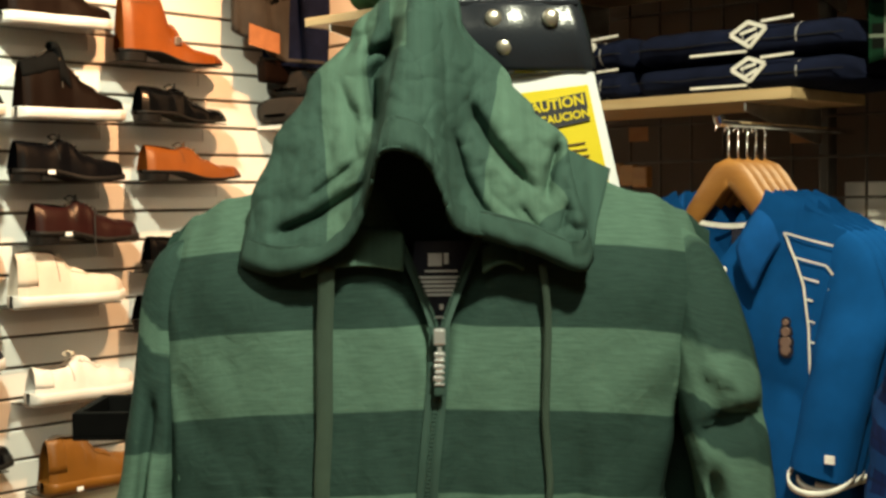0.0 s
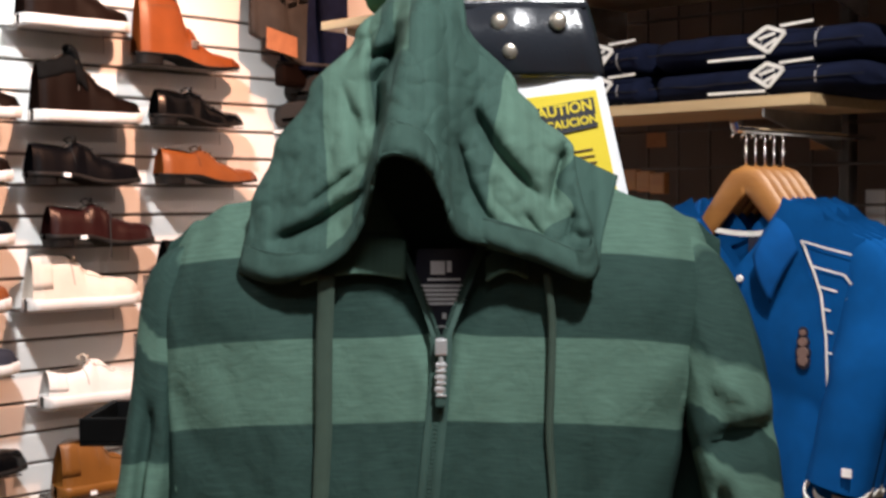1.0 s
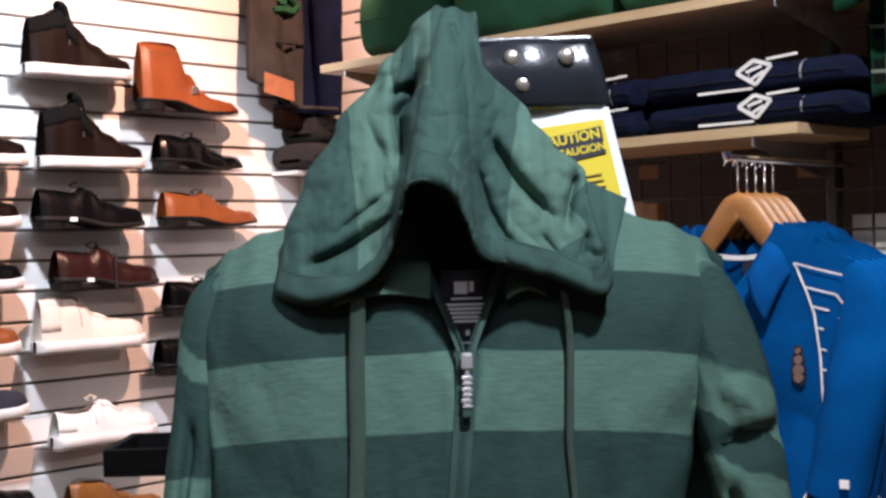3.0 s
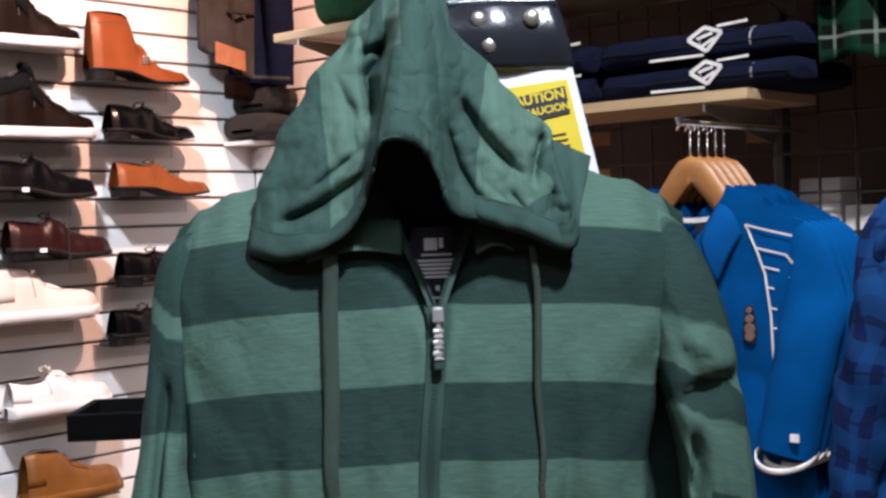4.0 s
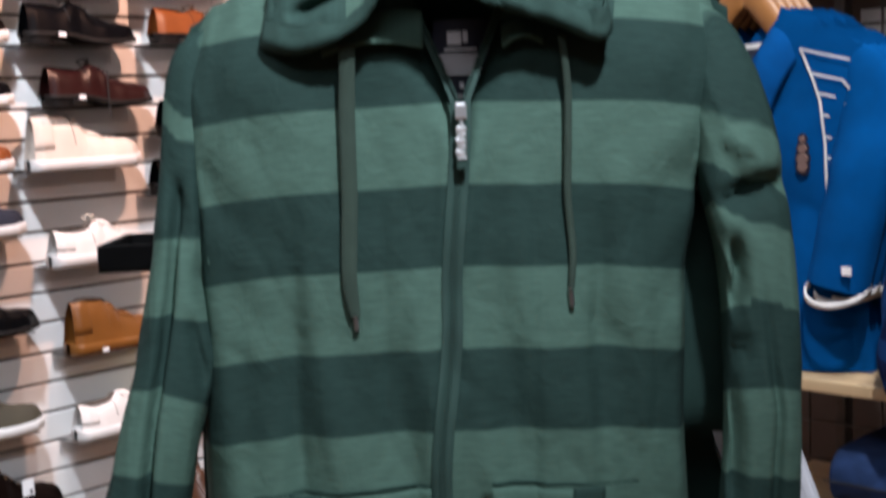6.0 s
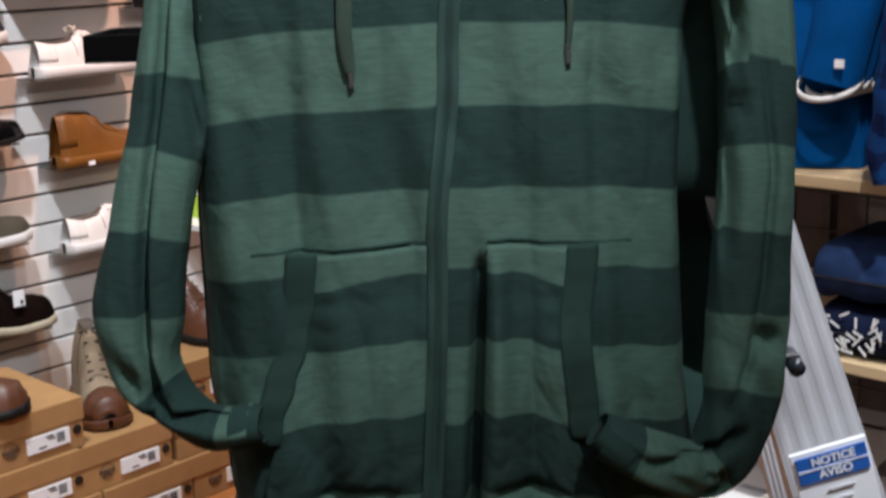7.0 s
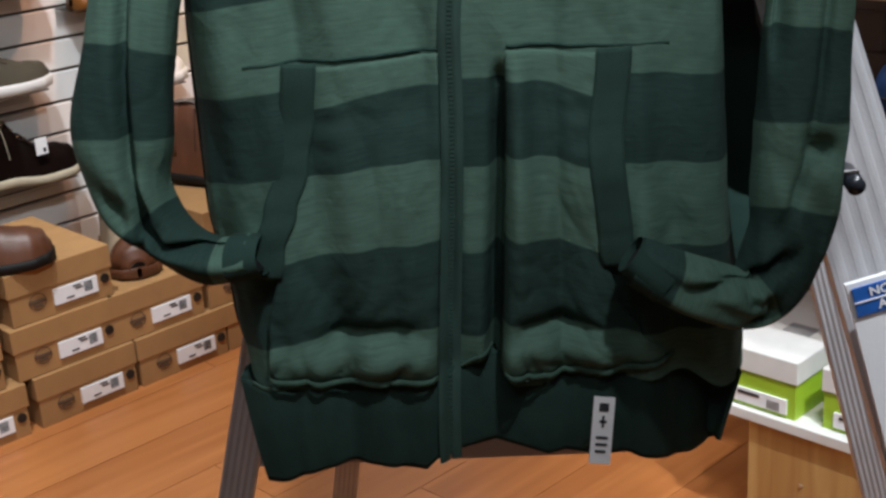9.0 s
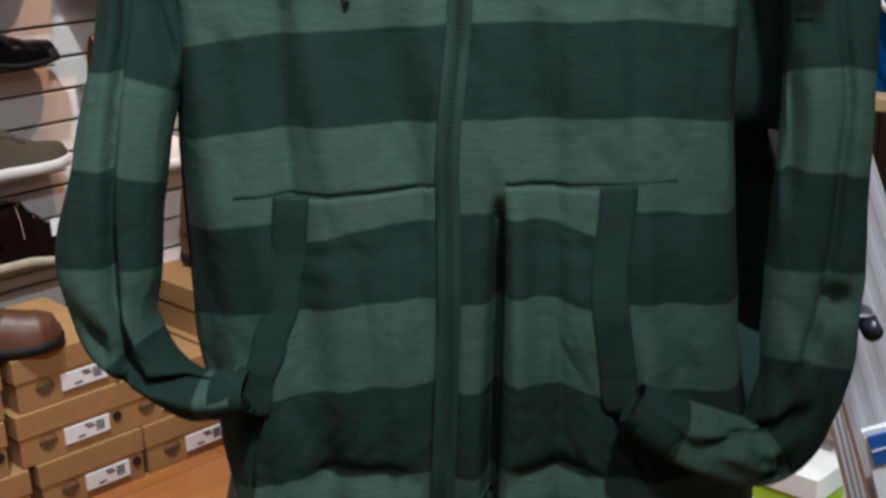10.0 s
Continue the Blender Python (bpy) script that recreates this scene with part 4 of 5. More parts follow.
# cords
for pts, wd in (([(-0.104, 1.44), (-0.107, 1.38), (-0.108, 1.30), (-0.111, 1.23), (-0.107, 1.194)], 0.0076), ([(0.088, 1.44), (0.093, 1.39), (0.090, 1.30), (0.093, 1.245), (0.090, 1.209)], 0.0036)):
    def path(v, pts=pts):
        x, z = curve_at(pts, v)
        return x, front_y(x, z) - 0.004 - 0.014 * (1 - v) ** 3, z
    rows = [(*path(i / 8), wd * (1 - 0.35 * (i / 8) ** 6), 0.0028) for i in range(9)]
    c = tube("drawcord", rows, M_CORD, hoodie, 40, 10, "flat olive drawcord")
    x, y, z = path(1.0)
    part("cord_tip", rod(bmesh.new(), (x, y, z + 0.004), (x + 0.001, y, z - 0.013), 0.0026, 10), M_STEEL, c, "metal cord tip")
# neck label with unreadable print, hem tag
lab = surf("neck_label", lambda u, v: (-0.031 + 0.055 * u + 0.010 * (v - 0.5), y0(1.42) - 0.016 - 0.006 * math.sin(math.pi * u), 1.376 + 0.084 * v), 8, 10, M_LABEL, hoodie, "black woven neck label")
for k, (xa, xb, za, zb) in enumerate(((-0.013, 0.0, 1.437, 1.449), (0.0015, 0.006, 1.439, 1.449), (-0.016, 0.014, 1.4315, 1.4335), (-0.022, 0.018, 1.4255, 1.428), (-0.021, 0.019, 1.4215, 1.424), (-0.022, 0.016, 1.4175, 1.420), (-0.02, 0.018, 1.4135, 1.416), (-0.017, 0.012, 1.4095, 1.412), (-0.003, 0.001, 1.397, 1.402), (-0.012, 0.008, 1.389, 1.391))):
    boxpart("label_print", (xa - 0.001, xb - 0.001, y0(1.42) - 0.0245, y0(1.42) - 0.0222, za, zb), M_LABELTXT, lab)
tag = boxpart("hem_tag", (0.0, 0.018, -0.001, 0.001, -0.058, 0.0), M_PAPER, hoodie, 0.0, "white printed size sticker on the hem")
tag.matrix_basis = pose(0.074, y0(0.70) - 0.074, 0.745, -14, 7, 0)
for xa, xb, za, zb in ((0.005, 0.013, -0.012, -0.005), (0.008, 0.010, -0.026, -0.016), (0.006, 0.012, -0.022, -0.020), (0.004, 0.014, -0.036, -0.034), (0.004, 0.014, -0.042, -0.040), (0.004, 0.013, -0.048, -0.046)):
    boxpart("tag_print", (xa, xb, -0.002, -0.001, za, zb), M_PRINT, tag)

# ---- the stepladder ----
ladder = thing("stepladder", Matrix.Identity(4), "grey aluminium stepladder with black cap and warning labels", "ladder")


def rail(a, b, wa, wb, t, name="rail"):
    """A ribbed rail from a (top) to b (foot), widths across x."""
    bm = bmesh.new()
    n = 5
    rows = []
    for p, w in ((a, wa), (b, wb)):
        row = []
        for i in range(n * 4 + 1):
            f = i / (n * 4)
            dy = -0.0006 if i % 4 in (1, 2) else 0.0
            row.append(bm.verts.new((p[0] + w * (f - 0.5), p[1] + dy, p[2])))
        row += [bm.verts.new((p[0] + w / 2, p[1] + t, p[2])), bm.verts.new((p[0] - w / 2, p[1] + t, p[2]))]
        rows.append(row)
    m = len(rows[0])
    for i in range(m):
        bm.faces.new((rows[0][i], rows[0][(i + 1) % m], rows[1][(i + 1) % m], rows[1][i]))
    bm.faces.new(rows[0])
    bm.faces.new(rows[1][::-1])
    bmesh.ops.recalc_face_normals(bm, faces=bm.faces)
    return part(name, bm, M_ALU, ladder)


rail((0.086, 1.245, 1.64), (0.612, 1.19, 0.0), 0.05, 0.135, 0.03)
rail((-0.012, 1.245, 1.64), (-0.43, 1.24, 0.0), 0.04, 0.034, 0.03)
rail((0.10, 1.30, 1.62), (0.56, 1.52, 0.0), 0.028, 0.034, 0.02, "rear_leg")
rail((-0.005, 1.30, 1.62), (-0.30, 1.95, 0.0), 0.03, 0.04, 0.02, "rear_leg")
for k, z in enumerate((0.28, 0.56, 0.84, 1.12)):
    w0, w1 = -0.012 - 0.408 * (1.64 - z) / 1.64, 0.086 + 0.526 * (1.64 - z) / 1.64
    boxpart("step", (w0, min(w1 - 0.03, 0.17), 1.285, 1.35, z, z + 0.025), M_ALU, ladder, 0.003)


def cap(u, v):
    z = 1.618 + 0.068 * v
    w = 0.072 + 0.010 * (1 - v)
    x = 0.060 + w * (2 * u - 1) + 0.006 * (1 - v)
    return (x, 1.225 - 0.010 * math.sin(math.pi * v) + 0.02 * max(0, abs(2 * u - 1) - 0.9) * 10 * 0.5 + 0.004 * math.sin(9 * u), z)


capo = surf("top_cap", cap, 30, 10, M_BLACKP, ladder, "black moulded plastic ladder cap", thick=0.006)
boxpart("cap_top", (-0.012, 0.132, 1.222, 1.33, 1.681, 1.690), M_BLACKP, capo, 0.003)
for x, z in ((0.050, 1.668), (0.104, 1.668), (0.060, 1.642)):
    bm = bmesh.new()
    bmesh.ops.create_uvsphere(bm, u_segments=14, v_segments=8, radius=0.0085)
    bmesh.ops.scale(bm, vec=(1, 0.5, 1), verts=bm.verts)
    bmesh.ops.translate(bm, vec=(x, 1.212, z), verts=bm.verts)
    part("rivet", bm, M_RIVET, capo, "domed steel rivet", True)


def sheet(name, corners, material, parent, thick=0.0015, label=""):
    bm = bmesh.new()
    vs = [bm.verts.new(c) for c in corners]
    bm.faces.new(vs)
    bm.normal_update()
    n = bm.faces[:][0].normal.copy()
    if n.y > 0:
        n = -n
    ext = bmesh.ops.extrude_face_region(bm, geom=bm.faces[:])
    bmesh.ops.translate(bm, verts=[v for v in ext["geom"] if isinstance(v, bmesh.types.BMVert)], vec=n * thick)
    bmesh.ops.recalc_face_normals(bm, faces=bm.faces)
    return part(name, bm, material, parent, label)


warn = sheet("warning_label", [(0.02, 1.2285, 1.618), (0.146, 1.2285, 1.618), (0.172, 1.2285, 1.50), (0.02, 1.2285, 1.50)], M_PAPER, ladder, label="white and yellow caution label")
sheet("yellow_field", [(0.07, 1.2265, 1.598), (0.140, 1.2265, 1.606), (0.160, 1.2265, 1.51), (0.09, 1.2265, 1.51)], M_YELLOW, warn)
sheet("black_heading", [(0.078, 1.2245, 1.587), (0.137, 1.2245, 1.599), (0.142, 1.2245, 1.572), (0.085, 1.2245, 1.560)], M_PRINT, warn)
for s, z, x in (("CAUTION", 1.5865, 0.106), ("PRECAUCION", 1.5735, 0.109)):
    text_mesh(s, 0.0135 if len(s) < 8 else 0.0105, M_YELLOW, warn, Matrix.Translation((x, 1.2225, z)) @ Euler((radians(90), radians(-10), 0)).to_matrix().to_4x4())
for k in range(7):
    sheet("print_line", [(0.120, 1.2250, 1.549 - k * 0.006), (0.137 + 0.002 * (k % 3), 1.2250, 1.5515 - k * 0.006), (0.137 + 0.002 * (k % 3), 1.2250, 1.550 - k * 0.006), (0.120, 1.2250, 1.5475 - k * 0.006)], M_INK, warn)
# notice label on the rail
notice = boxpart("notice_label", (0.0, 0.080, 0.0, 0.006, -0.25, 0.0), M_PAPER, ladder, 0.0, "white notice label with blue heading")
notice.matrix_basis = Matrix.Translation((0.318, 1.186, 0.782)) @ Euler((0, radians(-15.5), 0)).to_matrix().to_4x4()
boxpart("notice_heading", (0.004, 0.077, -0.002, 0.0, -0.034, -0.005), M_BLUEPRINT, notice)
text_mesh("NOTICE", 0.0125, M_PAPER, notice, Matrix.Translation((0.042, -0.003, -0.012)) @ Euler((radians(90), 0, 0)).to_matrix().to_4x4())
text_mesh("AVISO", 0.0125, M_PAPER, notice, Matrix.Translation((0.042, -0.003, -0.0265)) @ Euler((radians(90), 0, 0)).to_matrix().to_4x4())
boxpart("heading_rule", (0.004, 0.077, -0.003, -0.002, -0.0200, -0.0192), M_PAPER, notice)
for k in range(11):
    boxpart("print_line", (0.030 + 0.004 * (k % 2), 0.058 - 0.005 * (k % 3), -0.002, 0.0, -0.0470 - k * 0.012, -0.0460 - k * 0.012), M_GREYPRINT, notice)
bm = bmesh.new()
rod(bm, (0.314, 1.19, 0.892), (0.311, 1.145, 0.892), 0.0085, 16)
bolt = part("bolt_knob", bm, M_BLACKP, ladder, "black spreader bolt", True)
part("spreader_rod", rod(bmesh.new(), (0.27, 1.165, 0.898), (0.316, 1.155, 0.902), 0.002, 8), M_CHROME, bolt)
# hanger holding the hoodie
hg = thing("coat_hanger", Matrix.Identity(4), "wooden coat hanger inside the hoodie", "hanger")
tube("hanger_arm", [(-0.19, 1.245, 1.43, 0.008, 0.008), (-0.10, 1.245, 1.465, 0.010, 0.008), (0, 1.245, 1.485, 0.012, 0.008), (0.10, 1.245, 1.465, 0.010, 0.008), (0.18, 1.245, 1.43, 0.008, 0.008)], M_HANGER, hg, 20, 10)
part("hanger_hook", rod(bmesh.new(), (0, 1.245, 1.49), (0.0, 1.245, 1.66), 0.002, 8), M_CHROME, hg)

# ---- shoes on the wall ----
# per style: upper height, sole thickness, heel lift and the share of the length where the ankle opening ends
STYLE = {
    "oxford": dict(top=[(0, 0.066), (0.12, 0.064), (0.30, 0.058), (0.40, 0.070), (0.47, 0.074), (0.60, 0.052), (0.78, 0.034), (0.93, 0.027), (1, 0.010)], sole=0.008, heel=0.020, toe=0.55, w=0.046),
    "derby": dict(top=[(0, 0.070), (0.12, 0.066), (0.30, 0.062), (0.42, 0.083), (0.50, 0.082), (0.62, 0.058), (0.80, 0.044), (0.94, 0.036), (1, 0.012)], sole=0.013, heel=0.018, toe=0.8, w=0.050),
    "mid": dict(top=[(0, 0.112), (0.14, 0.125), (0.26, 0.142), (0.37, 0.148), (0.46, 0.105), (0.62, 0.066), (0.80, 0.042), (0.94, 0.032), (1, 0.010)], sole=0.026, heel=0.0, toe=0.75, w=0.050),
    "chukka": dict(top=[(0, 0.105), (0.14, 0.112), (0.30, 0.108), (0.40, 0.094), (0.52, 0.066), (0.70, 0.050), (0.88, 0.044), (0.96, 0.034), (1, 0.012)], sole=0.026, heel=0.0, toe=0.8, w=0.052),
    "low": dict(top=[(0, 0.064), (0.14, 0.060), (0.30, 0.062), (0.42, 0.082), (0.50, 0.080), (0.62, 0.058), (0.80, 0.042), (0.94, 0.034), (1, 0.012)], sole=0.026, heel=0.0, toe=0.78, w=0.050),
    "boot": dict(top=[(0, 0.150), (0.14, 0.152), (0.30, 0.152), (0.385, 0.146), (0.45, 0.095), (0.57, 0.062), (0.72, 0.040), (0.92, 0.026), (1, 0.010)], sole=0.007, heel=0.026, toe=0.42, w=0.046),
    "high": dict(top=[(0, 0.165), (0.14, 0.172), (0.28, 0.176), (0.40, 0.168), (0.50, 0.120), (0.64, 0.078), (0.82, 0.064), (0.94, 0.052), (1, 0.016)], sole=0.022, heel=0.010, toe=0.9, w=0.056),
    "work": dict(top=[(0, 0.125), (0.14, 0.130), (0.28, 0.134), (0.40, 0.128), (0.50, 0.100), (0.64, 0.070), (0.82, 0.060), (0.94, 0.048), (1, 0.016)], sole=0.022, heel=0.010, toe=0.9, w=0.056),
}


def shoe(m, style, length, upper, sole, lace, label, category="shoe", group="shoes on the slatwall", sticker=True, seed=0, dangling=False, toecap=None):
    st = STYLE[style]
    ob = thing("shoe" if category == "shoe" else "boot", m, label, category, group)
    ls = length / 0.30
    lift = st["heel"]
    hs = st["top"]

    def half(t):
        base = prof([(0, 0.55), (0.08, 0.74), (0.25, 0.78), (0.42, 0.76), (0.68, 1.0), (0.86, 0.55 + 0.45 * st["toe"]), (0.95, 0.78 * st["toe"]), (1, 0.34 * st["toe"])], t)
        return st["w"] * base

    def lift_at(t):
        return lift * (1 - prof([(0, 0), (0.30, 0.05), (0.62, 1.0), (1, 0.85)], t)) + (0.006 * max(0, t - 0.75) / 0.25 if style in ("oxford", "boot") else 0.004 * max(0, t - 0.8) / 0.2)

    def f(u, v):
        t = u
        w, h = half(t), prof(hs, t)
        a = math.pi * v
        zz = math.sin(a) ** (0.62 if t > 0.45 else 0.5)
        taper = 1 - 0.42 * zz * (1 if t < 0.5 else 0.75 * (1 - 0.5 * (t - 0.5) / 0.5))
        crease = 0.0022 * noise.noise(Vector((t * 9 + seed, v * 3, seed * 1.7))) + 0.0014 * math.sin(70 * t) * math.exp(-((t - 0.66) / 0.05) ** 2) * math.sin(a)
        lean = 0.012 * zz * (0.5 - t) if t < 0.5 else 0.0
        return (length * (0.015 + 0.97 * t) + lean, -w * math.cos(a) * taper * 1.0 + crease, lift_at(t) + st["sole"] * 0.9 + h * zz)
    surf("upper", f, 44, 20, upper, ob)

    def skin(name, ta, tb, va, vb, off, material, label=""):
        """A piece laid over the upper, proud by off."""
        def g(u, v):
            t, w = ta + (tb - ta) * u, va + (vb - va) * v
            p = Vector(f(t, w))
            axis = Vector((p.x if t < 0.8 else min(p.x, length * 0.8), 0, lift_at(t) + st["sole"]))
            return p + (p - axis).normalized() * off
        surf(name, g, 14, 16, material, ob, label, thick=0.0015)
    if toecap is not None:
        skin("toe_cap", 0.78, 0.995, 0.0, 1.0, 0.002, toecap, "brown leather toe cap")
    if style == "mid":
        skin("collar", 0.0, 0.36, 0.14, 0.86, 0.003, L_PAD, "black padded collar")
        skin("ankle_strap", 0.34, 0.44, 0.06, 0.94, 0.006, L_PAD, "black ankle strap")
        skin("eyelet_stay", 0.44, 0.70, 0.30, 0.70, 0.002, L_STAY)
        tz = lift_at(0.34) + st["sole"] + 0.140
        tube("tongue", [(length * 0.40, 0, tz - 0.03, 0.022, 0.008), (length * 0.36, 0, tz + 0.004, 0.024, 0.012), (length * 0.325, 0, tz + 0.014, 0.022, 0.012), (length * 0.30, 0, tz + 0.015, 0.014, 0.008)], L_PAD, ob, 10, 12, "black padded tongue", up=(1, 0, 0))
    elif style in ("low", "chukka", "high", "work"):
        skin("heel_counter", 0.0, 0.16, 0.02, 0.60, 0.0004, upper)
        skin("eyelet_stay", 0.42, 0.62, 0.26, 0.74, 0.0018, upper)

    # ankle opening, dark lining sunk between the collar edges
    def lining(u, v):
        t = 0.03 + 0.36 * u
        w, h = half(t), prof(hs, t)
        return (length * (0.015 + 0.97 * t) + 0.012 * (0.5 - t), w * 0.42 * (2 * v - 1) * math.sin(math.pi * min(1, max(0, u * 0.9 + 0.05))) ** 0.5, lift_at(t) + st["sole"] * 0.9 + h * 1.004 + 0.001)
    surf("lining", lining, 12, 4, M_LINING, ob, "dark shoe lining")

    def outsole(u, v):
        a = 2 * math.pi * v
        t = u
        w = half(t) * 1.06 + (0.003 if st["sole"] > 0.02 else 0.0015)
        c, s = math.cos(a), math.sin(a)
        zc = lift_at(t) + st["sole"] / 2
        e = 1 if 0.004 < t < 0.996 else 0.25
        return (length * t, w * e * math.copysign(abs(c) ** 0.3, c), zc + st["sole"] * 0.56 * math.copysign(abs(s) ** 0.4, s))
    surf("sole", outsole, 44, 16, sole, ob)
    if lift > 0.012:
        def heel(u, v):
            a = 2 * math.pi * u
            c, s = math.cos(a), math.sin(a)
            k = 1 - 0.08 * (1 - v)
            return (length * 0.125 + length * 0.118 * k * math.copysign(abs(c) ** 0.7, c), half(0.15) * 1.02 * k * math.copysign(abs(s) ** 0.7, s), lift * v)
        surf("heel", heel, 20, 3, sole, ob)
    if style == "boot":
        bm = bmesh.new()
        for k in range(12):
            a0, a1 = math.pi * (0.10 + 0.80 * k / 12), math.pi * (0.10 + 0.80 * (k + 1) / 12)
            pts = []
            for a in (a0, a1):
                t = 0.52 - 0.06 * a / math.pi
                p = Vector(f(t, a / math.pi))
                pts.append(p + Vector((0.002, -0.0015 * math.cos(a), 0.002)))
            rod(bm, pts[0], pts[1], 0.0055, 6)
        strap = part("strap", bm, upper, ob, "buckled leather strap", True)
        p = Vector(f(0.505, 0.14))
        bm = box(bmesh.new(), p.x - 0.012, p.x + 0.010, p.y - 0.007, p.y - 0.002, p.z - 0.010, p.z + 0.012, 0.002)
        part("buckle", bm, M_STEEL, strap)
        bm = bmesh.new()
        for k in range(14):
            rod(bm, Vector(f(0.04 + 0.025 * k, 0.22)) + Vector((0, -0.0005, 0)), Vector(f(0.04 + 0.025 * (k + 1), 0.22 + 0.004 * k)) + Vector((0, -0.0005, 0)), 0.0008, 5)
        part("shaft_seam", bm, M_LACEB, ob)
    else:
        # heel counter seam along the quarter
        bm = bmesh.new()
        for k in range(10):
            va, vb = 0.04 + 0.034 * k, 0.04 + 0.034 * (k + 1)
            rod(bm, Vector(f(0.36 - 0.05 * va, va)) + Vector((0, -0.0004, 0)), Vector(f(0.36 - 0.05 * vb, vb)) + Vector((0, -0.0004, 0)), 0.0009, 5)
        part("quarter_seam", bm, sole if sole is not M_SOLEW else M_LINING, ob)
    if lace is not None:
        bm = bmesh.new()
        for k in range(5):
            t = 0.44 + 0.045 * k
            w, h = half(t), prof(hs, t)
            z = lift_at(t) + st["sole"] * 0.9 + h * 0.985
            rod(bm, (length * t, -w * 0.40, z - 0.006), (length * (t + 0.012), w * 0.40, z - 0.004), 0.0022, 6)
            rod(bm, (length * t, w * 0.40, z - 0.006), (length * (t + 0.012), -w * 0.40, z - 0.004), 0.0022, 6)
        part("laces", bm, lace, ob, "", True)
        bm = bmesh.new()
        t = 0.43
        z = lift_at(t) + st["sole"] + prof(hs, t)
        for sg in (-1, 1):
            pts = [Vector((length * t, 0, z)), Vector((length * (t - 0.03), -0.012 * sg, z + 0.012)), Vector((length * (t - 0.07), -0.022 * sg, z + 0.004)), Vector((length * (t - 0.05), -0.010 * sg, z - 0.003))]
            for a, b in zip(pts, pts[1:]):
                rod(bm, a, b, 0.0018, 6)
        part("lace_bow", bm, lace, ob, "", True)
        if dangling:
            part("loose_lace", rod(bmesh.new(), (length * 0.52, -0.040, z - 0.02), (length * 0.50, -0.052, -0.03), 0.0018, 6), lace, ob)
    if sticker:
        boxpart("price_sticker", (length * 0.24, length * 0.30, -half(0.27) * 1.06 - 0.005, -half(0.27) * 1.06 - 0.003, lift_at(0.27) + 0.001, lift_at(0.27) + 0.011), M_PAPER, ob)
    return ob


def wall_shoe(s, z, *args, turn=0.0, **kw):
    """A shoe on its acrylic shelf, its heel at s along the wall."""
    length = args[1]
    s += 0.028
    sh = thing("shoe_shelf", LEFT @ Matrix.Translation((s - 0.012, 0, z)), "clear acrylic shelf hooked into the slatwall", "shelf", "acrylic shelves")
    bm = bmesh.new()
    box(bm, 0, length * 0.86 + 0.02, -0.112, 0.0, -0.005, -0.002)
    box(bm, 0, length * 0.86 + 0.02, -0.004, -0.001, -0.045, -0.005)
    part("plate", bm, M_CLEAR, sh)
    return shoe(LEFT @ Matrix.Translation((s, -0.062, z - 0.002)) @ pose(0, 0, 0, 0, 0, turn), *args, **kw)


L = LEATHER
wall_shoe(-0.062, 1.934, "mid", 0.30, L["dark_brown"], M_SOLEW, M_LACEK, "dark brown mid sneaker with white sole", seed=1, sticker=False)
wall_shoe(0.255, 1.862, "boot", 0.335, L["cognac"], M_SOLEK, None, "cognac leather ankle boot with pointed toe", "boot", seed=2, sticker=False)
wall_shoe(-0.030, 1.707, "mid", 0.30, L["dark_brown"], M_SOLEW, M_LACEB, "dark brown high sneaker with white sole", seed=3, sticker=False)
wall_shoe(0.306, 1.710, "oxford", 0.290, L["black"], M_SOLEK, M_LACEK, "polished black lace-up dress shoe", seed=4, sticker=False)
wall_shoe(-0.048, 1.553, "derby", 0.312, L["black_suede"], M_SOLEK, M_LACEK, "matt black lace-up shoe with price sticker", seed=5)
wall_shoe(0.318, 1.556, "oxford", 0.325, L["tan"], M_SOLEK, M_LACEB, "tan leather brogue with dark sole", seed=6, sticker=False)
wall_shoe(-0.004, 1.401, "derby", 0.306, L["oxblood"], M_SOLEK, M_LACEK, "oxblood leather lace-up shoe with loose lace", seed=7, dangling=True)
wall_shoe(-0.055, 1.249, "chukka", 0.310, L["cream"], M_SOLEW, M_LACEW, "cream suede chukka boot on thick sole", "boot", seed=8, sticker=False)
wall_shoe(-0.017, 1.010, "low", 0.30, L["white"], M_SOLEW, M_LACEW, "white leather sneaker with cream laces", seed=9, sticker=False)
wall_shoe(0.014, 0.784, "chukka", 0.29, L["honey"], L["honey"], None, "honey leather chukka boot with sticker", "boot", seed=10)
wall_shoe(0.017, 0.563, "low", 0.29, L["white"], M_SOLEW, None, "white sneaker with embroidered heel", seed=11, sticker=False)
wall_shoe(0.325, 1.317, "oxford", 0.29, L["black"], M_SOLEK, M_LACEK, "polished black dress shoe", seed=12, sticker=False)
wall_shoe(0.293, 1.164, "oxford", 0.29, L["black"], M_SOLEK, M_LACEK, "polished black dress shoe", seed=13, sticker=False)
wall_shoe(-0.361, 1.707, "mid", 0.30, L["dark_brown"], M_SOLEW, M_LACEB, "dark brown sneaker with white sole", seed=14, sticker=False)
wall_shoe(-0.386, 1.557, "low", 0.30, L["dark_brown"], M_SOLEW, M_LACEB, "brown low sneaker with white sole", seed=15, sticker=False)
wall_shoe(-0.384, 1.408, "low", 0.30, L["black_suede"], M_SOLEW, M_LACEK, "black low sneaker with pale sole", seed=16, sticker=False)
wall_shoe(-0.396, 1.255, "low", 0.30, L["tan"], M_SOLEW, M_LACEB, "tan sneaker with white sole", seed=17, sticker=False)
wall_shoe(-0.379, 1.102, "low", 0.30, L["navy"], M_SOLEW, M_LACEK, "navy canvas sneaker with white sole", seed=18, sticker=False)
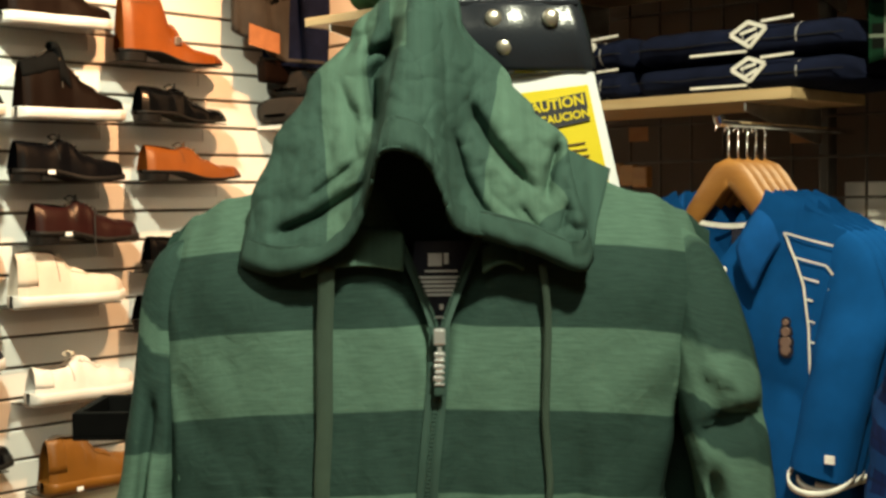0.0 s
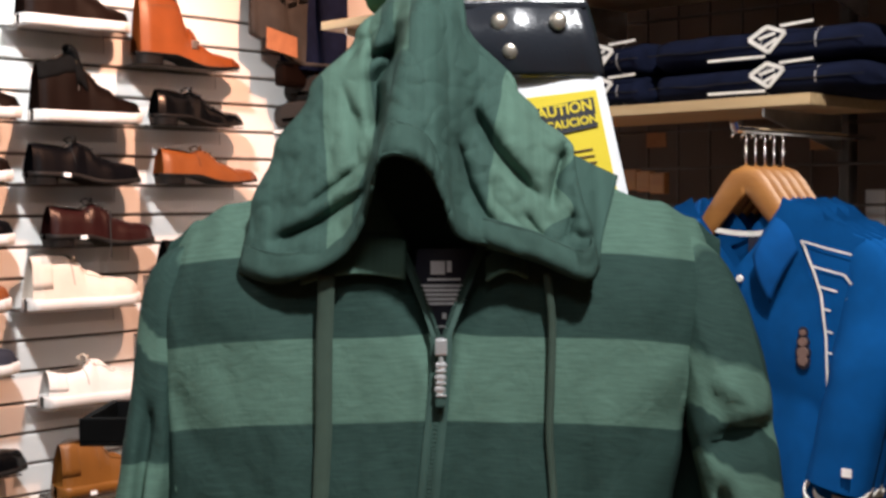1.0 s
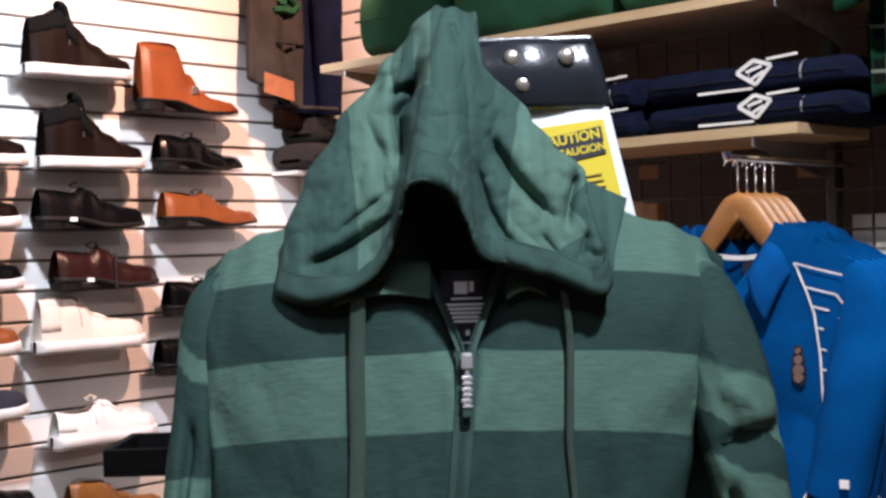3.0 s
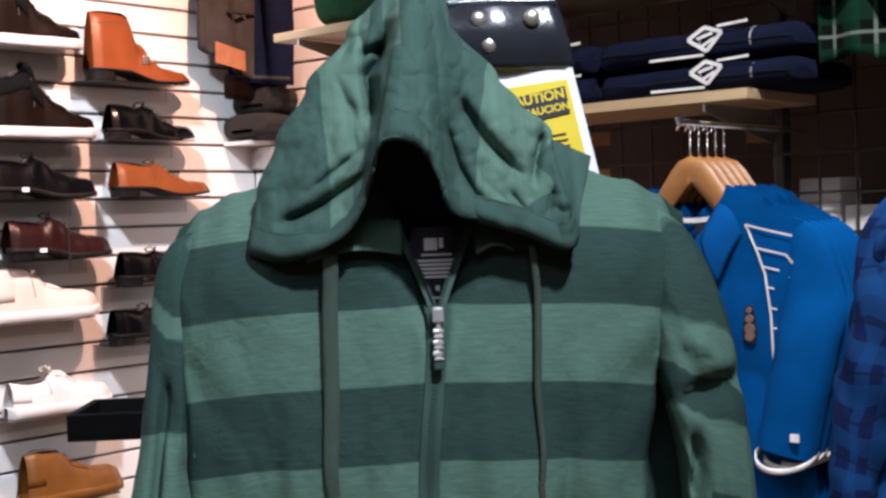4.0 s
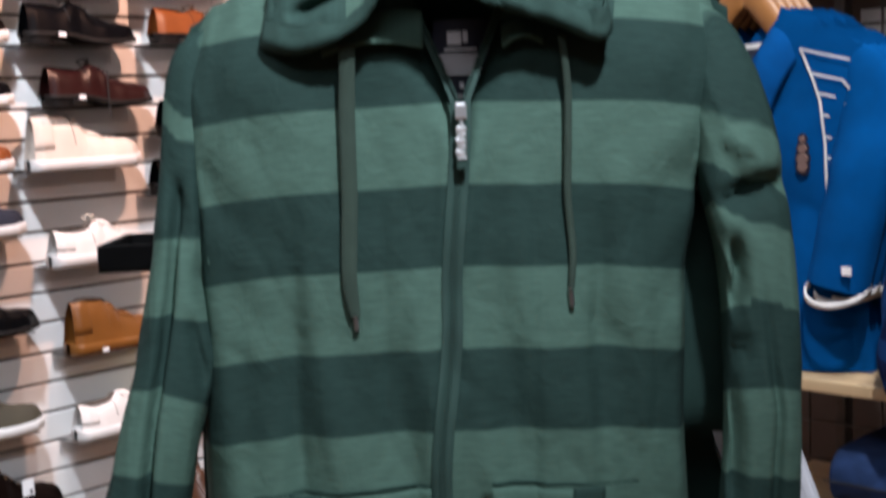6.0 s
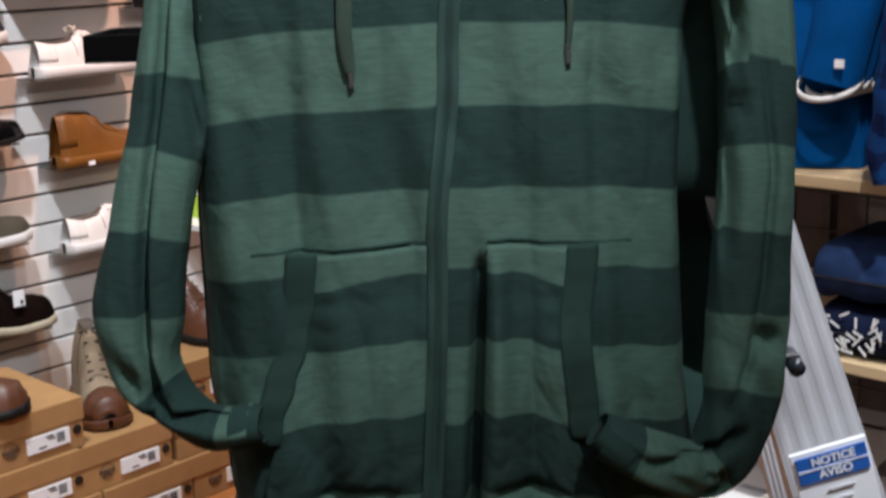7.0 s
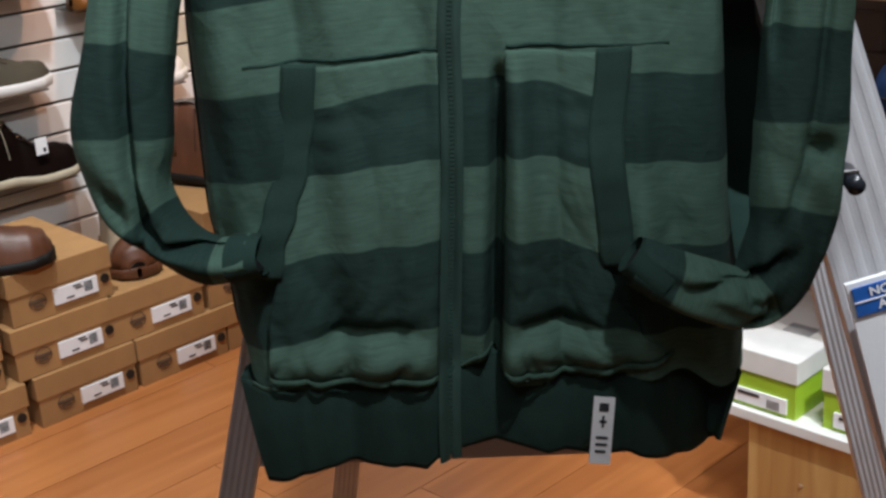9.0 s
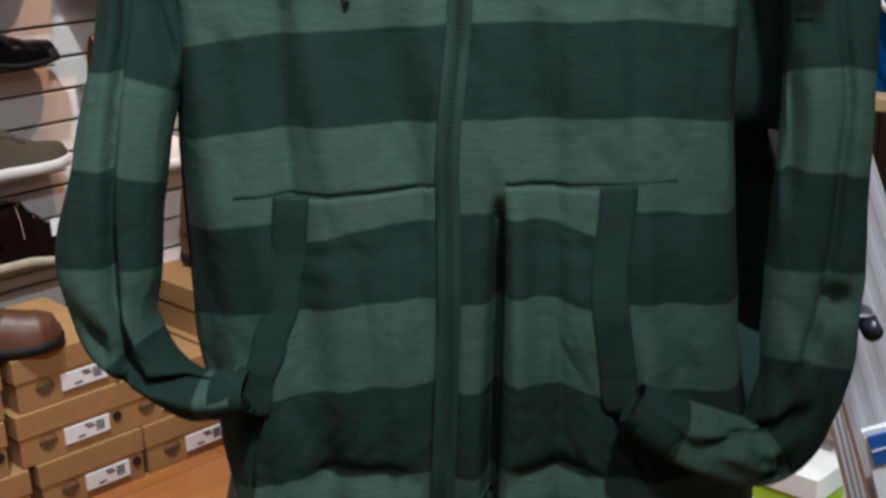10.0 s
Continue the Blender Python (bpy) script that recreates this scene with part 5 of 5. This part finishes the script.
wall_shoe(-0.375, 0.867, "derby", 0.312, L["black"], M_SOLEK, M_LACEK, "chunky black leather shoe", seed=19)
wall_shoe(-0.371, 0.622, "low", 0.30, L["olive"], M_SOLEW, M_LACEB, "olive canvas shoe with pale sole", seed=20, sticker=False)
bt = wall_shoe(-0.334, 0.40, "work", 0.30, L["dark_brown"], M_SOLET, M_LACEB, "dark brown work boot with hanging price tag", "boot", seed=21, sticker=False)
ht = boxpart("price_tag", (0.165, 0.195, -0.062, -0.060, 0.075, 0.115), M_PAPER, bt, 0, "white hanging price tag")
boxpart("tag_print", (0.183, 0.190, -0.063, -0.062, 0.080, 0.090), M_PRINT, ht)
wall_shoe(0.50, 0.60, "low", 0.28, L["white"], M_SOLEW, None, "white shoe low on the wall", seed=22, sticker=False)

# ---- shoe boxes on the floor ----
BW, BH, BD = 0.248, 0.117, 0.33
ROW = frame_matrix((-0.832, 2.651, 0), U)


def shoe_box(x, layer, w=BW):
    ob = thing("shoe_box", ROW @ Matrix.Translation((x, 0.006 * ((layer * 7) % 3 - 1), layer * BH)), "kraft cardboard shoe box with white size label", "shoe box", "stacked shoe boxes")
    boxpart("base", (-w + 0.005, -0.006, 0.003, BD, 0.0, 0.095), M_KRAFT, ob, 0.0015)
    lid = bmesh.new()
    box(lid, -w + 0.001, -0.002, 0.0, BD + 0.003, 0.064, BH - 0.001, 0.002)
    part("lid", lid, M_KRAFT, ob)
    lab = boxpart("size_label", (-0.146, -0.042, -0.0015, 0.0045, 0.021, 0.0565), M_PAPER, ob)
    for k in range(9):
        boxpart("barcode_bar", (-0.074 + k * 0.0022, -0.073 + k * 0.0022, -0.0025, -0.001, 0.030, 0.052), M_PRINT, lab)
    for za, xa in ((0.049, -0.10), (0.043, -0.095), (0.028, -0.118)):
        boxpart("print_line", (xa, xa + 0.018, -0.0025, -0.001, za, za + 0.003), M_PRINT, lab)
    # Black disc on the uncut board, in place of the hole's shade.
    bm = bmesh.new()
    bmesh.ops.create_cone(bm, cap_ends=True, segments=20, radius1=0.0105, radius2=0.0105, depth=0.004, matrix=Matrix.Translation((-0.022, 0.002, 0.044)) @ Euler((radians(90), 0, 0)).to_matrix().to_4x4())
    part("finger_hole", bm, M_GAP_SHADE, ob)
    for k, (ra, rb) in enumerate(((0.019, 0.017),)):
        bm = bmesh.new()
        n = 28
        ring = [[bm.verts.new((-0.182 + r * math.cos(2 * math.pi * i / n), 0.001, 0.042 + r * math.sin(2 * math.pi * i / n))) for i in range(n)] for r in (ra, rb)]
        for i in range(n):
            bm.faces.new((ring[0][i], ring[0][(i + 1) % n], ring[1][(i + 1) % n], ring[1][i]))
        part("printed_ring", bm, M_INK, ob)
    boxpart("printed_bar", (-0.202, -0.162, 0.0005, 0.003, 0.039, 0.046), M_INK, ob)
    boxpart("printed_bar", (-0.192, -0.172, 0.0005, 0.003, 0.030, 0.036), M_INK, ob)
    return ob


for x, layer in ((0.012, 0), (-0.018, 1), (-0.006, 2), (0.262, 0), (0.215, 1), (0.47, 1), (0.485, 2), (0.505, 0), (-0.252, 0), (-0.285, 1), (-0.275, 2), (-0.505, 0), (-0.54, 1), (-0.53, 2)):
    shoe_box(x, layer)
shoe(ROW @ Matrix.Translation((-0.40, 0.16, 3 * BH)) @ pose(0, 0, 0, 0, 0, -28), "work", 0.31, L["brown"], M_SOLEK, M_LACEB, "brown leather boot on the stacked boxes", "boot", "boots on the boxes", False, 31)
shoe(ROW @ Matrix.Translation((0.185, 0.31, 2 * BH)) @ pose(0, 0, 0, 0, 0, -112), "high", 0.30, L["canvas"], L["brown"], M_LACEK, "khaki canvas boot with brown toe", "boot", "boots on the boxes", False, 32, toecap=L["brown"])
shoe(ROW @ Matrix.Translation((0.36, 0.30, 3 * BH)) @ pose(0, 0, 0, 0, 0, -72), "high", 0.30, L["brown"], M_SOLEK, M_LACEB, "brown leather boot on the stacked boxes", "boot", "boots on the boxes", False, 33)

# ---- black display tray in front of the shoes ----
tray = thing("display_tray", frame_matrix((-0.558, 1.9, 1.143), (1, 0.0, 0)), "black plastic tray on the ladder side", "tray")
boxpart("tray_base", (0.0, 0.30, 0.0, 0.18, 0.0, 0.006), L_PAD, tray, 0.002)
for d in ((0.0, 0.30, 0.0, 0.012, 0.006, 0.042), (0.0, 0.30, 0.168, 0.18, 0.006, 0.042), (0.0, 0.012, 0.012, 0.168, 0.006, 0.042), (0.288, 0.30, 0.012, 0.168, 0.006, 0.042)):
    boxpart("tray_side", d, L_PAD, tray, 0.002)
part("tray_arm", rod(bmesh.new(), (0.295, 0.02, 0.008), (0.462, -0.405, 0.008), 0.006, 8), L_PAD, tray)

# ---- jeans hung near the corner, knitwear below ----
hj = thing("hanging_jeans", LEFT @ Matrix.Translation((0.64, -0.09, 1.90)), "washed grey jeans hung folded with tan patch", "jeans")


def hung(u, v):
    return (0.255 * u + 0.03 * v * (1 - u), -0.02 * math.sin(math.pi * u) + 0.012 * math.sin(16 * u + 3 * v) + 0.006 * noise.noise(Vector((u * 6, v * 6, 1))), 0.55 * v - 0.06 * u * (1 - v) + 0.07 * (1 - u) * (1 - v))


surf("denim", hung, 40, 40, M_GREYJ, hj, thick=0.02)
sheet("leather_patch", [(0.02, -0.040, 0.085), (0.118, -0.050, 0.062), (0.118, -0.050, 0.006), (0.018, -0.040, 0.027)], M_PATCH, hj, 0.002, "tan leather patch")
for pts in (((0.08, 0.285), (0.10, 0.305), (0.17, 0.318)), ((0.10, 0.305), (0.095, 0.28), (0.13, 0.262)), ((0.13, 0.262), (0.15, 0.285), (0.11, 0.31)), ((0.06, 0.262), (0.09, 0.268), (0.13, 0.262))):
    for (xa, za), (xb, zb) in zip(pts, pts[1:]):
        part("green_print", rod(bmesh.new(), (xa, -0.040, za), (xb, -0.044, zb), 0.009, 6), M_GREENFAB, hj, "faded green printed mark")
for xa in (0.07, 0.105, 0.14):
    boxpart("worn_rip", (xa, xa + 0.025, -0.046, -0.036, 0.168, 0.174), M_GAP_SHADE, hj)
boxpart("brown_waist_lining", (0.09, 0.24, -0.02, 0.02, -0.07, -0.005), L["dark_brown"], hj, 0.012, "dark brown jeans waist lining")
for k, (s, z, w, hgt) in enumerate(((0.77, 1.715, 0.26, 0.075), (0.81, 1.79, 0.24, 0.075))):
    folded("folded_knit", s, s + w, 0.20, z, z + hgt, M_KNITGREY, LEFT @ Matrix.Translation((0, 0.08, 0)), "grey knit hat folded on a ledge", "hat", "grey knitwear", 40 + k)
ledge = thing("ledge", LEFT @ Matrix.Translation((0.78, -0.21, 1.696)), "small white ledge under the knitwear", "ledge")
boxpart("ledge_board", (0, 0.115, 0.09, 0.205, 0.006, 0.016), M_SLAT, ledge)
boxpart("hanger_bar", (0.10, 0.11, 0.05, 0.20, -0.06, 0.0), M_STEEL, ledge)

dj = thing("hanging_dark_jeans", BACK @ Matrix.Translation((0.015, -0.10, 1.86)), "dark indigo jeans hung beside the grey pair", "jeans")


def hung_dark(u, v):
    return (0.24 * u, 0.03 * u + 0.014 * math.sin(13 * u + 2 * v) + 0.006 * noise.noise(Vector((u * 5, v * 6, 7))), 0.56 * v + 0.03 * (1 - u) * (1 - v))


surf("denim", hung_dark, 30, 40, M_DENIM, dj, thick=0.018)
surf("leg_hem", lambda u, v: (0.24 * u, hung_dark(u, 0)[1] - 0.012, 0.03 * (1 - u) + 0.012 + 0.010 * v), 20, 2, M_GREYJ, dj, "paler stitched hem", thick=0.003)

# ---- polo shirts on hangers ----
HOOK = Vector((0.459, 2.05, 1.595))
arm = thing("faceout_arm", GRID, "chrome rail holding the polo hangers", "rail")
hl = GRID.inverted() @ HOOK
part("arm_bar", rod(bmesh.new(), (hl.x, -0.47, 1.612), (hl.x, 0.0, 1.612), 0.006, 10), M_CHROME, arm)
part("arm_stop", rod(bmesh.new(), (hl.x, -0.47, 1.612), (hl.x, -0.476, 1.624), 0.007, 10), M_CHROME, arm)


def polo(m, detail, seed):
    h = thing("clothes_hanger", m, "varnished wooden hanger with chrome hook", "hanger", "polo hangers")
    tube("hanger_body", [(-0.15, 0, -0.215, 0.010, 0.006), (-0.095, 0, -0.168, 0.015, 0.006), (-0.046, 0, -0.106, 0.020, 0.007), (0.0, 0, -0.060, 0.023, 0.008), (0.046, 0, -0.106, 0.020, 0.007), (0.095, 0, -0.168, 0.015, 0.006), (0.15, 0, -0.215, 0.010, 0.006)], M_HANGER, h, 24, 10)
    bm = bmesh.new()
    pts = [Vector((0, 0, -0.04)), Vector((0, 0, -0.005))] + [Vector((-0.012 + 0.013 * math.cos(a), 0, 0.006 + 0.013 * math.sin(a))) for a in (0, 0.8, 1.6, 2.4, 3.1)]
    for a, b in zip(pts, pts[1:]):
        rod(bm, a, b, 0.0019, 8)
    part("hanger_hook", bm, M_CHROME, h, "", True)
    ob = thing("polo_shirt", m, "royal blue polo shirt with white piping and badge" if detail else "royal blue polo shirt on a hanger", "polo shirt", "polo shirts")
    XE = [(-0.76, 0.215), (-0.45, 0.205), (-0.30, 0.20), (-0.20, 0.215), (-0.135, 0.20)]

    def top(x):
        a = abs(x)
        side = prof([(0.0, -0.10), (0.07, -0.086), (0.11, -0.100), (0.15, -0.125), (0.20, -0.150), (0.22, -0.168)], a)
        neck = -0.20 + 0.09 * (a / 0.07) if a < 0.075 else 9
        return min(side, neck)

    def f(u, v):
        z = -0.652 + 0.552 * v
        x = prof(XE, z) * (2 * u - 1)
        z = -0.652 + v * (top(x) + 0.652)
        return (x, -0.030 * (1 - abs(2 * u - 1) ** 3) + 0.007 * math.sin(38 * x + seed) * (1 - v) + 0.006 * noise.noise(Vector((x * 8 + seed, z * 7, 0))) + 0.010 * crease(x * 8 + seed, z * 2.5, seed) + 0.02 * max(0, v - 0.85), z)
    surf("front", f, 60, 60, M_POLO, ob)
    surf("back", lambda u, v: (f(u, v)[0], 0.012 + 0.006 * math.sin(20 * u), f(u, v)[2] + 0.055 * max(0, 1 - (f(u, v)[0] / 0.075) ** 2) * v ** 8), 30, 20, M_POLO, ob)

    def arm_sleeve(sg):
        return [(sg * 0.165, 0.004, -0.150, 0.012, 0.006), (sg * 0.200, 0.002, -0.195, 0.040, 0.018), (sg * 0.212, -0.004, -0.27, 0.052, 0.026), (sg * 0.210, -0.016, -0.33, 0.054, 0.034), (sg * 0.198, -0.026, -0.40, 0.050, 0.040), (sg * 0.176, -0.036, -0.515, 0.048, 0.042)]
    for sg in (-1, 1):
        pts = arm_sleeve(sg)
        sl = tube("sleeve", pts, M_POLO, ob, 24, 18, wobble=0.12)
        x, y, z, ra, rb = pts[-1]

        def trim(u, v, x=x, y=y, z=z, ra=ra, rb=rb, sg=sg):
            a = 2 * math.pi * u
            return (x + ra * 1.03 * math.cos(a) + sg * 0.0, y + rb * 1.05 * math.sin(a), z - 0.006 + 0.009 * v + 0.022 * math.sin(a))
        surf("sleeve_trim", trim, 28, 2, M_WHITETH, sl, "white knitted sleeve edge", thick=0.003)
    for sg in (-1, 1) if detail else ():
        def collar(u, v, sg=sg):
            inner = Vector((0.040 + 0.040 * u, -0.178 + 0.086 * u))
            outer = Vector((0.066 + 0.048 * u, -0.250 + 0.098 * u + 0.008 * math.sin(math.pi * u)))
            p = inner.lerp(outer, v)
            return (sg * p.x, -0.046 + 0.042 * u * u - 0.008 * math.sin(math.pi * v) + 0.004 * v, p.y + 0.006 * math.sin(math.pi * v) * u)
        surf("collar", collar, 14, 10, M_POLOD, ob, "royal blue knitted collar wing", thick=0.004)
    if detail:
        surf("neck_tape", lambda u, v: (-0.065 + 0.13 * u, -0.004 + 0.006 * math.sin(math.pi * u), -0.142 + 0.008 * v - 0.008 * math.sin(math.pi * u)), 12, 2, M_WHITETH, ob, "white neck tape")
        boxpart("neck_label", (0.008, 0.038, -0.006, -0.001, -0.182, -0.150), M_LABEL, ob)

        def pipe(a, b, wd=0.0019):
            (xa, za), (xb, zb) = a, b

            def g(u, v):
                x, z = xa + (xb - xa) * u, za + (zb - za) * u
                d = Vector((xb - xa, zb - za)).normalized()
                s = (v - 0.5) * 2 * wd
                uu = 0.5 + x / (2 * prof(XE, z))
                y = -0.030 * (1 - abs(2 * uu - 1) ** 3) + 0.007 * math.sin(38 * x + seed) * (1 - (z + 0.7) / 0.6) + 0.006 * noise.noise(Vector((x * 8 + seed, z * 7, 0)))
                return (x - d.y * s, y + 0.010 * crease(x * 8 + seed, z * 2.5, seed) - 0.004, z + d.x * s)
            surf("white_piping", g, 10, 2, M_WHITETH, ob)
        main = [(0.109, -0.155), (0.130, -0.20), (0.142, -0.235), (0.150, -0.30), (0.153, -0.39)]
        for a, b in zip(main, main[1:]):
            pipe(a, b)
        for k, (x, z, xe, ze) in enumerate(((0.109, -0.155, 0.186, -0.174), (0.126, -0.192, 0.176, -0.204), (0.137, -0.222, 0.165, -0.229), (0.144, -0.255, 0.156, -0.258), (0.149, -0.288, 0.159, -0.291), (0.151, -0.32, 0.160, -0.322), (0.152, -0.352, 0.161, -0.354))):
            pipe((x, z), (xe, ze), 0.0015)
        pipe((0.176, -0.204), (0.190, -0.224))
        pipe((0.194, -0.232), (0.207, -0.256))
        for x, z in ((0.178, -0.240), (0.179, -0.272)):
            pipe((x, z), (x + 0.010, z - 0.006), 0.0017)
        for k in range(3):
            bm = bmesh.new()
            bmesh.ops.create_cone(bm, cap_ends=True, segments=14, radius1=0.006, radius2=0.005, depth=0.003, matrix=Matrix.Translation((0.010, -0.036, -0.215 - 0.038 * k)) @ Euler((radians(90), 0, 0)).to_matrix().to_4x4())
            part("button", bm, M_WHITETH, ob)
        bm = bmesh.new()
        for r, z in ((0.0050, 0.024), (0.0076, 0.010), (0.0095, -0.006), (0.0085, -0.018)):
            bmesh.ops.create_cone(bm, cap_ends=True, segments=16, radius1=r, radius2=r * 0.9, depth=0.004, matrix=Matrix.Translation((0.117, -0.034 - 0.0004 * r, -0.316 + z)) @ Euler((radians(90), 0, 0)).to_matrix().to_4x4())
        badge = part("badge", bm, M_BADGE, ob, "embroidered chest badge with dark edge")
        bm = bmesh.new()
        for r, z in ((0.0080, 0.025), (0.0108, 0.010), (0.0128, -0.006), (0.0118, -0.019)):
            bmesh.ops.create_cone(bm, cap_ends=True, segments=16, radius1=r, radius2=r, depth=0.002, matrix=Matrix.Translation((0.117, -0.0325, -0.316 + z)) @ Euler((radians(90), 0, 0)).to_matrix().to_4x4())
        part("badge_edge", bm, M_LABEL, badge)
        boxpart("sleeve_tag", (0.203, 0.217, -0.080, -0.076, -0.490, -0.478), M_PAPER, ob, 0, "small white sleeve tag")
    return ob


for k in range(5):
    m = frame_matrix(HOOK - GN * 0.029 * k, V)
    polo(m, k == 0, k * 1.7)

# plaid shirts at the side
ob = thing("plaid_shirt", frame_matrix(HOOK + GN * 0.05, V) @ Matrix.Translation((0.232, 0, -0.12)), "blue plaid shirt hanging beside the polos", "shirt")


def plaid_front(u, v):
    left = prof([(0.0, 0.065), (0.25, 0.035), (0.45, 0.055), (0.8, 0.10), (0.93, 0.125), (1.0, 0.17)], v)
    x = left + (0.34 - left) * u
    return (x, 0.05 * u * u + 0.02 * math.sin(20 * u + 3 * v) - 0.02 * math.sin(math.pi * v) + 0.02 * noise.noise(Vector((u * 7, v * 9, 4))) + 0.022 * crease(u * 4 + v, v * 4, 2.0), -0.53 + 0.56 * v)


surf("shirt_front", plaid_front, 40, 60, M_PLAIDB, ob, uv=lambda u, v, p: (p.x + 0.3 * p.z + 0.03 * noise.noise(Vector((p.x * 12, 0, p.z * 9))), p.z - 0.3 * p.x + 0.03 * noise.noise(Vector((p.x * 10, 5, p.z * 9)))), thick=0.004)
tube("shirt_sleeve", [(0.18, 0.0, 0.015, 0.02, 0.02), (0.125, -0.012, -0.06, 0.035, 0.03), (0.11, -0.03, -0.2, 0.042, 0.034), (0.085, -0.04, -0.34, 0.040, 0.034), (0.075, -0.045, -0.46, 0.036, 0.032), (0.085, -0.045, -0.525, 0.034, 0.03)], M_PLAIDB, ob, 40, 20, "blue plaid sleeve hanging in folds", wobble=0.35, uv=lambda u, v, p: (u * 0.25 + 0.04 * noise.noise(Vector((u * 5, 0, v * 9))), v * 0.6 + 0.03 * noise.noise(Vector((u * 4, 5, v * 8)))))
ps = thing("hanging_plaid_shirt", GRID @ Matrix.Translation((0.315, -0.31, 1.850)), "dark green plaid shirt hanging above the jeans", "shirt")
surf("shirt_sleeve", lambda u, v: (0.03 + 0.26 * u, 0.07 + 0.012 * math.sin(17 * u), -0.14 + 0.29 * v + 0.012 * math.sin(8 * u)), 24, 20, M_PLAIDG, ps, uv=lambda u, v, p: (p.x, p.z), thick=0.004)
surf("shirt_tail", lambda u, v: (0.34 * u, 0.015 * math.sin(20 * u) + 0.03 * u, 0.5 * v + 0.015 * math.sin(9 * u)), 40, 30, M_PLAIDG, ps, uv=lambda u, v, p: (p.x, p.z), thick=0.004)
for x, z in ((-0.285, 1.612), (0.085, 1.595)):
    tg = thing("paper_tag", GRID @ Matrix.Translation((x, -0.012, z)), "small brown card clipped to the grid", "tag", "cards on the grid")
    boxpart("card", (0, 0.048, 0, 0.002, 0, 0.03), M_BROWNCARD, tg)
for k, (x, z) in enumerate(((-0.262, 1.553), (-0.228, 1.549), (-0.196, 1.545))):
    ob = thing("wooden_block", GRID @ Matrix.Translation((x, -0.13, z)), "small varnished wooden hanger end", "hanger", "hanger ends")
    boxpart("block", (0, 0.035, 0, 0.02, -0.03, 0.012), M_HANGER, ob, 0.004)
for k, (x, z, w, h) in enumerate(((0.172, 1.365, 0.085, 0.155), (0.265, 1.345, 0.14, 0.12), (0.20, 1.10, 0.20, 0.16))):
    ob = thing("white_carton", GRID @ Matrix.Translation((x, 0.035, z)), "pale carton standing behind the grid", "carton", "cartons behind the grid")
    boxpart("carton_body", (0, w, 0, 0.10, 0, h), M_WHITEC, ob, 0.003)
    boxpart("carton_stand", (0.02, w - 0.02, 0.02, 0.10, -0.05, 0.0), M_BACK, ob)

# ---- plywood stand with green shoe boxes ----
PL = frame_matrix((0.403, 2.0, 0), V)
stand = thing("plywood_stand", PL, "plywood box stand with white top board", "stand")
boxpart("front_board", (0.0, 0.60, 0.0, 0.018, 0.0, 0.215), M_PLY, stand, 0.002)
boxpart("side_board", (0.0, 0.018, 0.018, 0.40, 0.0, 0.215), M_PLY, stand, 0.002)
boxpart("top_board", (-0.05, 0.66, -0.012, 0.42, 0.215, 0.234), M_WHITEC, stand, 0.002)
for k, (x, y) in enumerate(((0.10, 0.012), (0.24, 0.016))):
    bm = bmesh.new()
    bmesh.ops.create_cone(bm, cap_ends=True, segments=10, radius1=0.004, radius2=0.003, depth=0.003, matrix=Matrix.Translation((x, -0.001, 0.12 + 0.02 * k)) @ Euler((radians(90), 0, 0)).to_matrix().to_4x4())
    part("screw", bm, M_STEEL, stand)


def green_box(m, w=0.20, d=0.30, h=0.105):
    ob = thing("green_shoe_box", m, "lime green shoe box with white lid", "shoe box", "green shoe boxes")
    boxpart("base", (0, w, 0, d, 0, h * 0.75), M_LIME, ob, 0.002)
    boxpart("lid", (-0.003, w + 0.003, -0.003, d + 0.003, h * 0.62, h), M_WHITEC, ob, 0.002)
    lab = boxpart("size_label", (0.02, 0.12, -0.0035, 0.0, 0.008, 0.034), M_PAPER, ob)
    for k in range(6):
        boxpart("barcode_bar", (0.085 + 0.004 * k, 0.0865 + 0.004 * k, -0.0045, -0.003, 0.011, 0.026), M_PRINT, lab)
    boxpart("print_line", (0.03, 0.07, -0.0045, -0.003, 0.024, 0.029), M_PRINT, lab)
    boxpart("printed_mark", (0.05, 0.10, 0.10, 0.135, h, h + 0.001), M_GREYPRINT, ob)
    return ob


green_box(PL @ Matrix.Translation((-0.05, 0.0, 0.234)), w=0.135)
green_box(PL @ Matrix.Translation((0.128, 0.01, 0.234)), w=0.16)
green_box(PL @ Matrix.Translation((0.31, 0.01, 0.234)), w=0.16)
green_box(PL @ Matrix.Translation((-0.05, 0.33, 0.234)) @ pose(0, 0, 0, 0, 0, 3), d=0.28)
# green boxes by the shoe wall
sb = thing("wall_shelf", LEFT @ Matrix.Translation((0.40, -0.24, 0.56)), "white shelf on the slatwall carrying a shoe box", "shelf")
boxpart("shelf_board", (0, 0.46, 0, 0.238, 0, 0.018), M_WHITEC, sb, 0.003)
for k in range(2):
    green_box(LEFT @ Matrix.Translation((0.46, -0.225, 0.578 + 0.106 * k)), w=0.20, d=0.21)

# ---- floor planks ----
plank_mesh = {}
PWID = 0.19
rng = random.Random(5)
for j in range(-4, 31):
    x = -4.2 + rng.random() * 1.1
    while x < 6.5:
        ln = 1.2
        key = "plank"
        if key not in plank_mesh:
            bm = box(bmesh.new(), 0.0008, ln - 0.0008, 0.0008, PWID - 0.0008, -0.006, 0.0)
            me = bpy.data.meshes.new("plank")
            bm.to_mesh(me)
            bm.free()
            me.materials.append(M_FLOOR)
            plank_mesh[key] = me
        o = new("plank", plank_mesh[key])
        o.parent = floor
        o.location = (x, j * PWID - 2.0, 0)
        x += ln
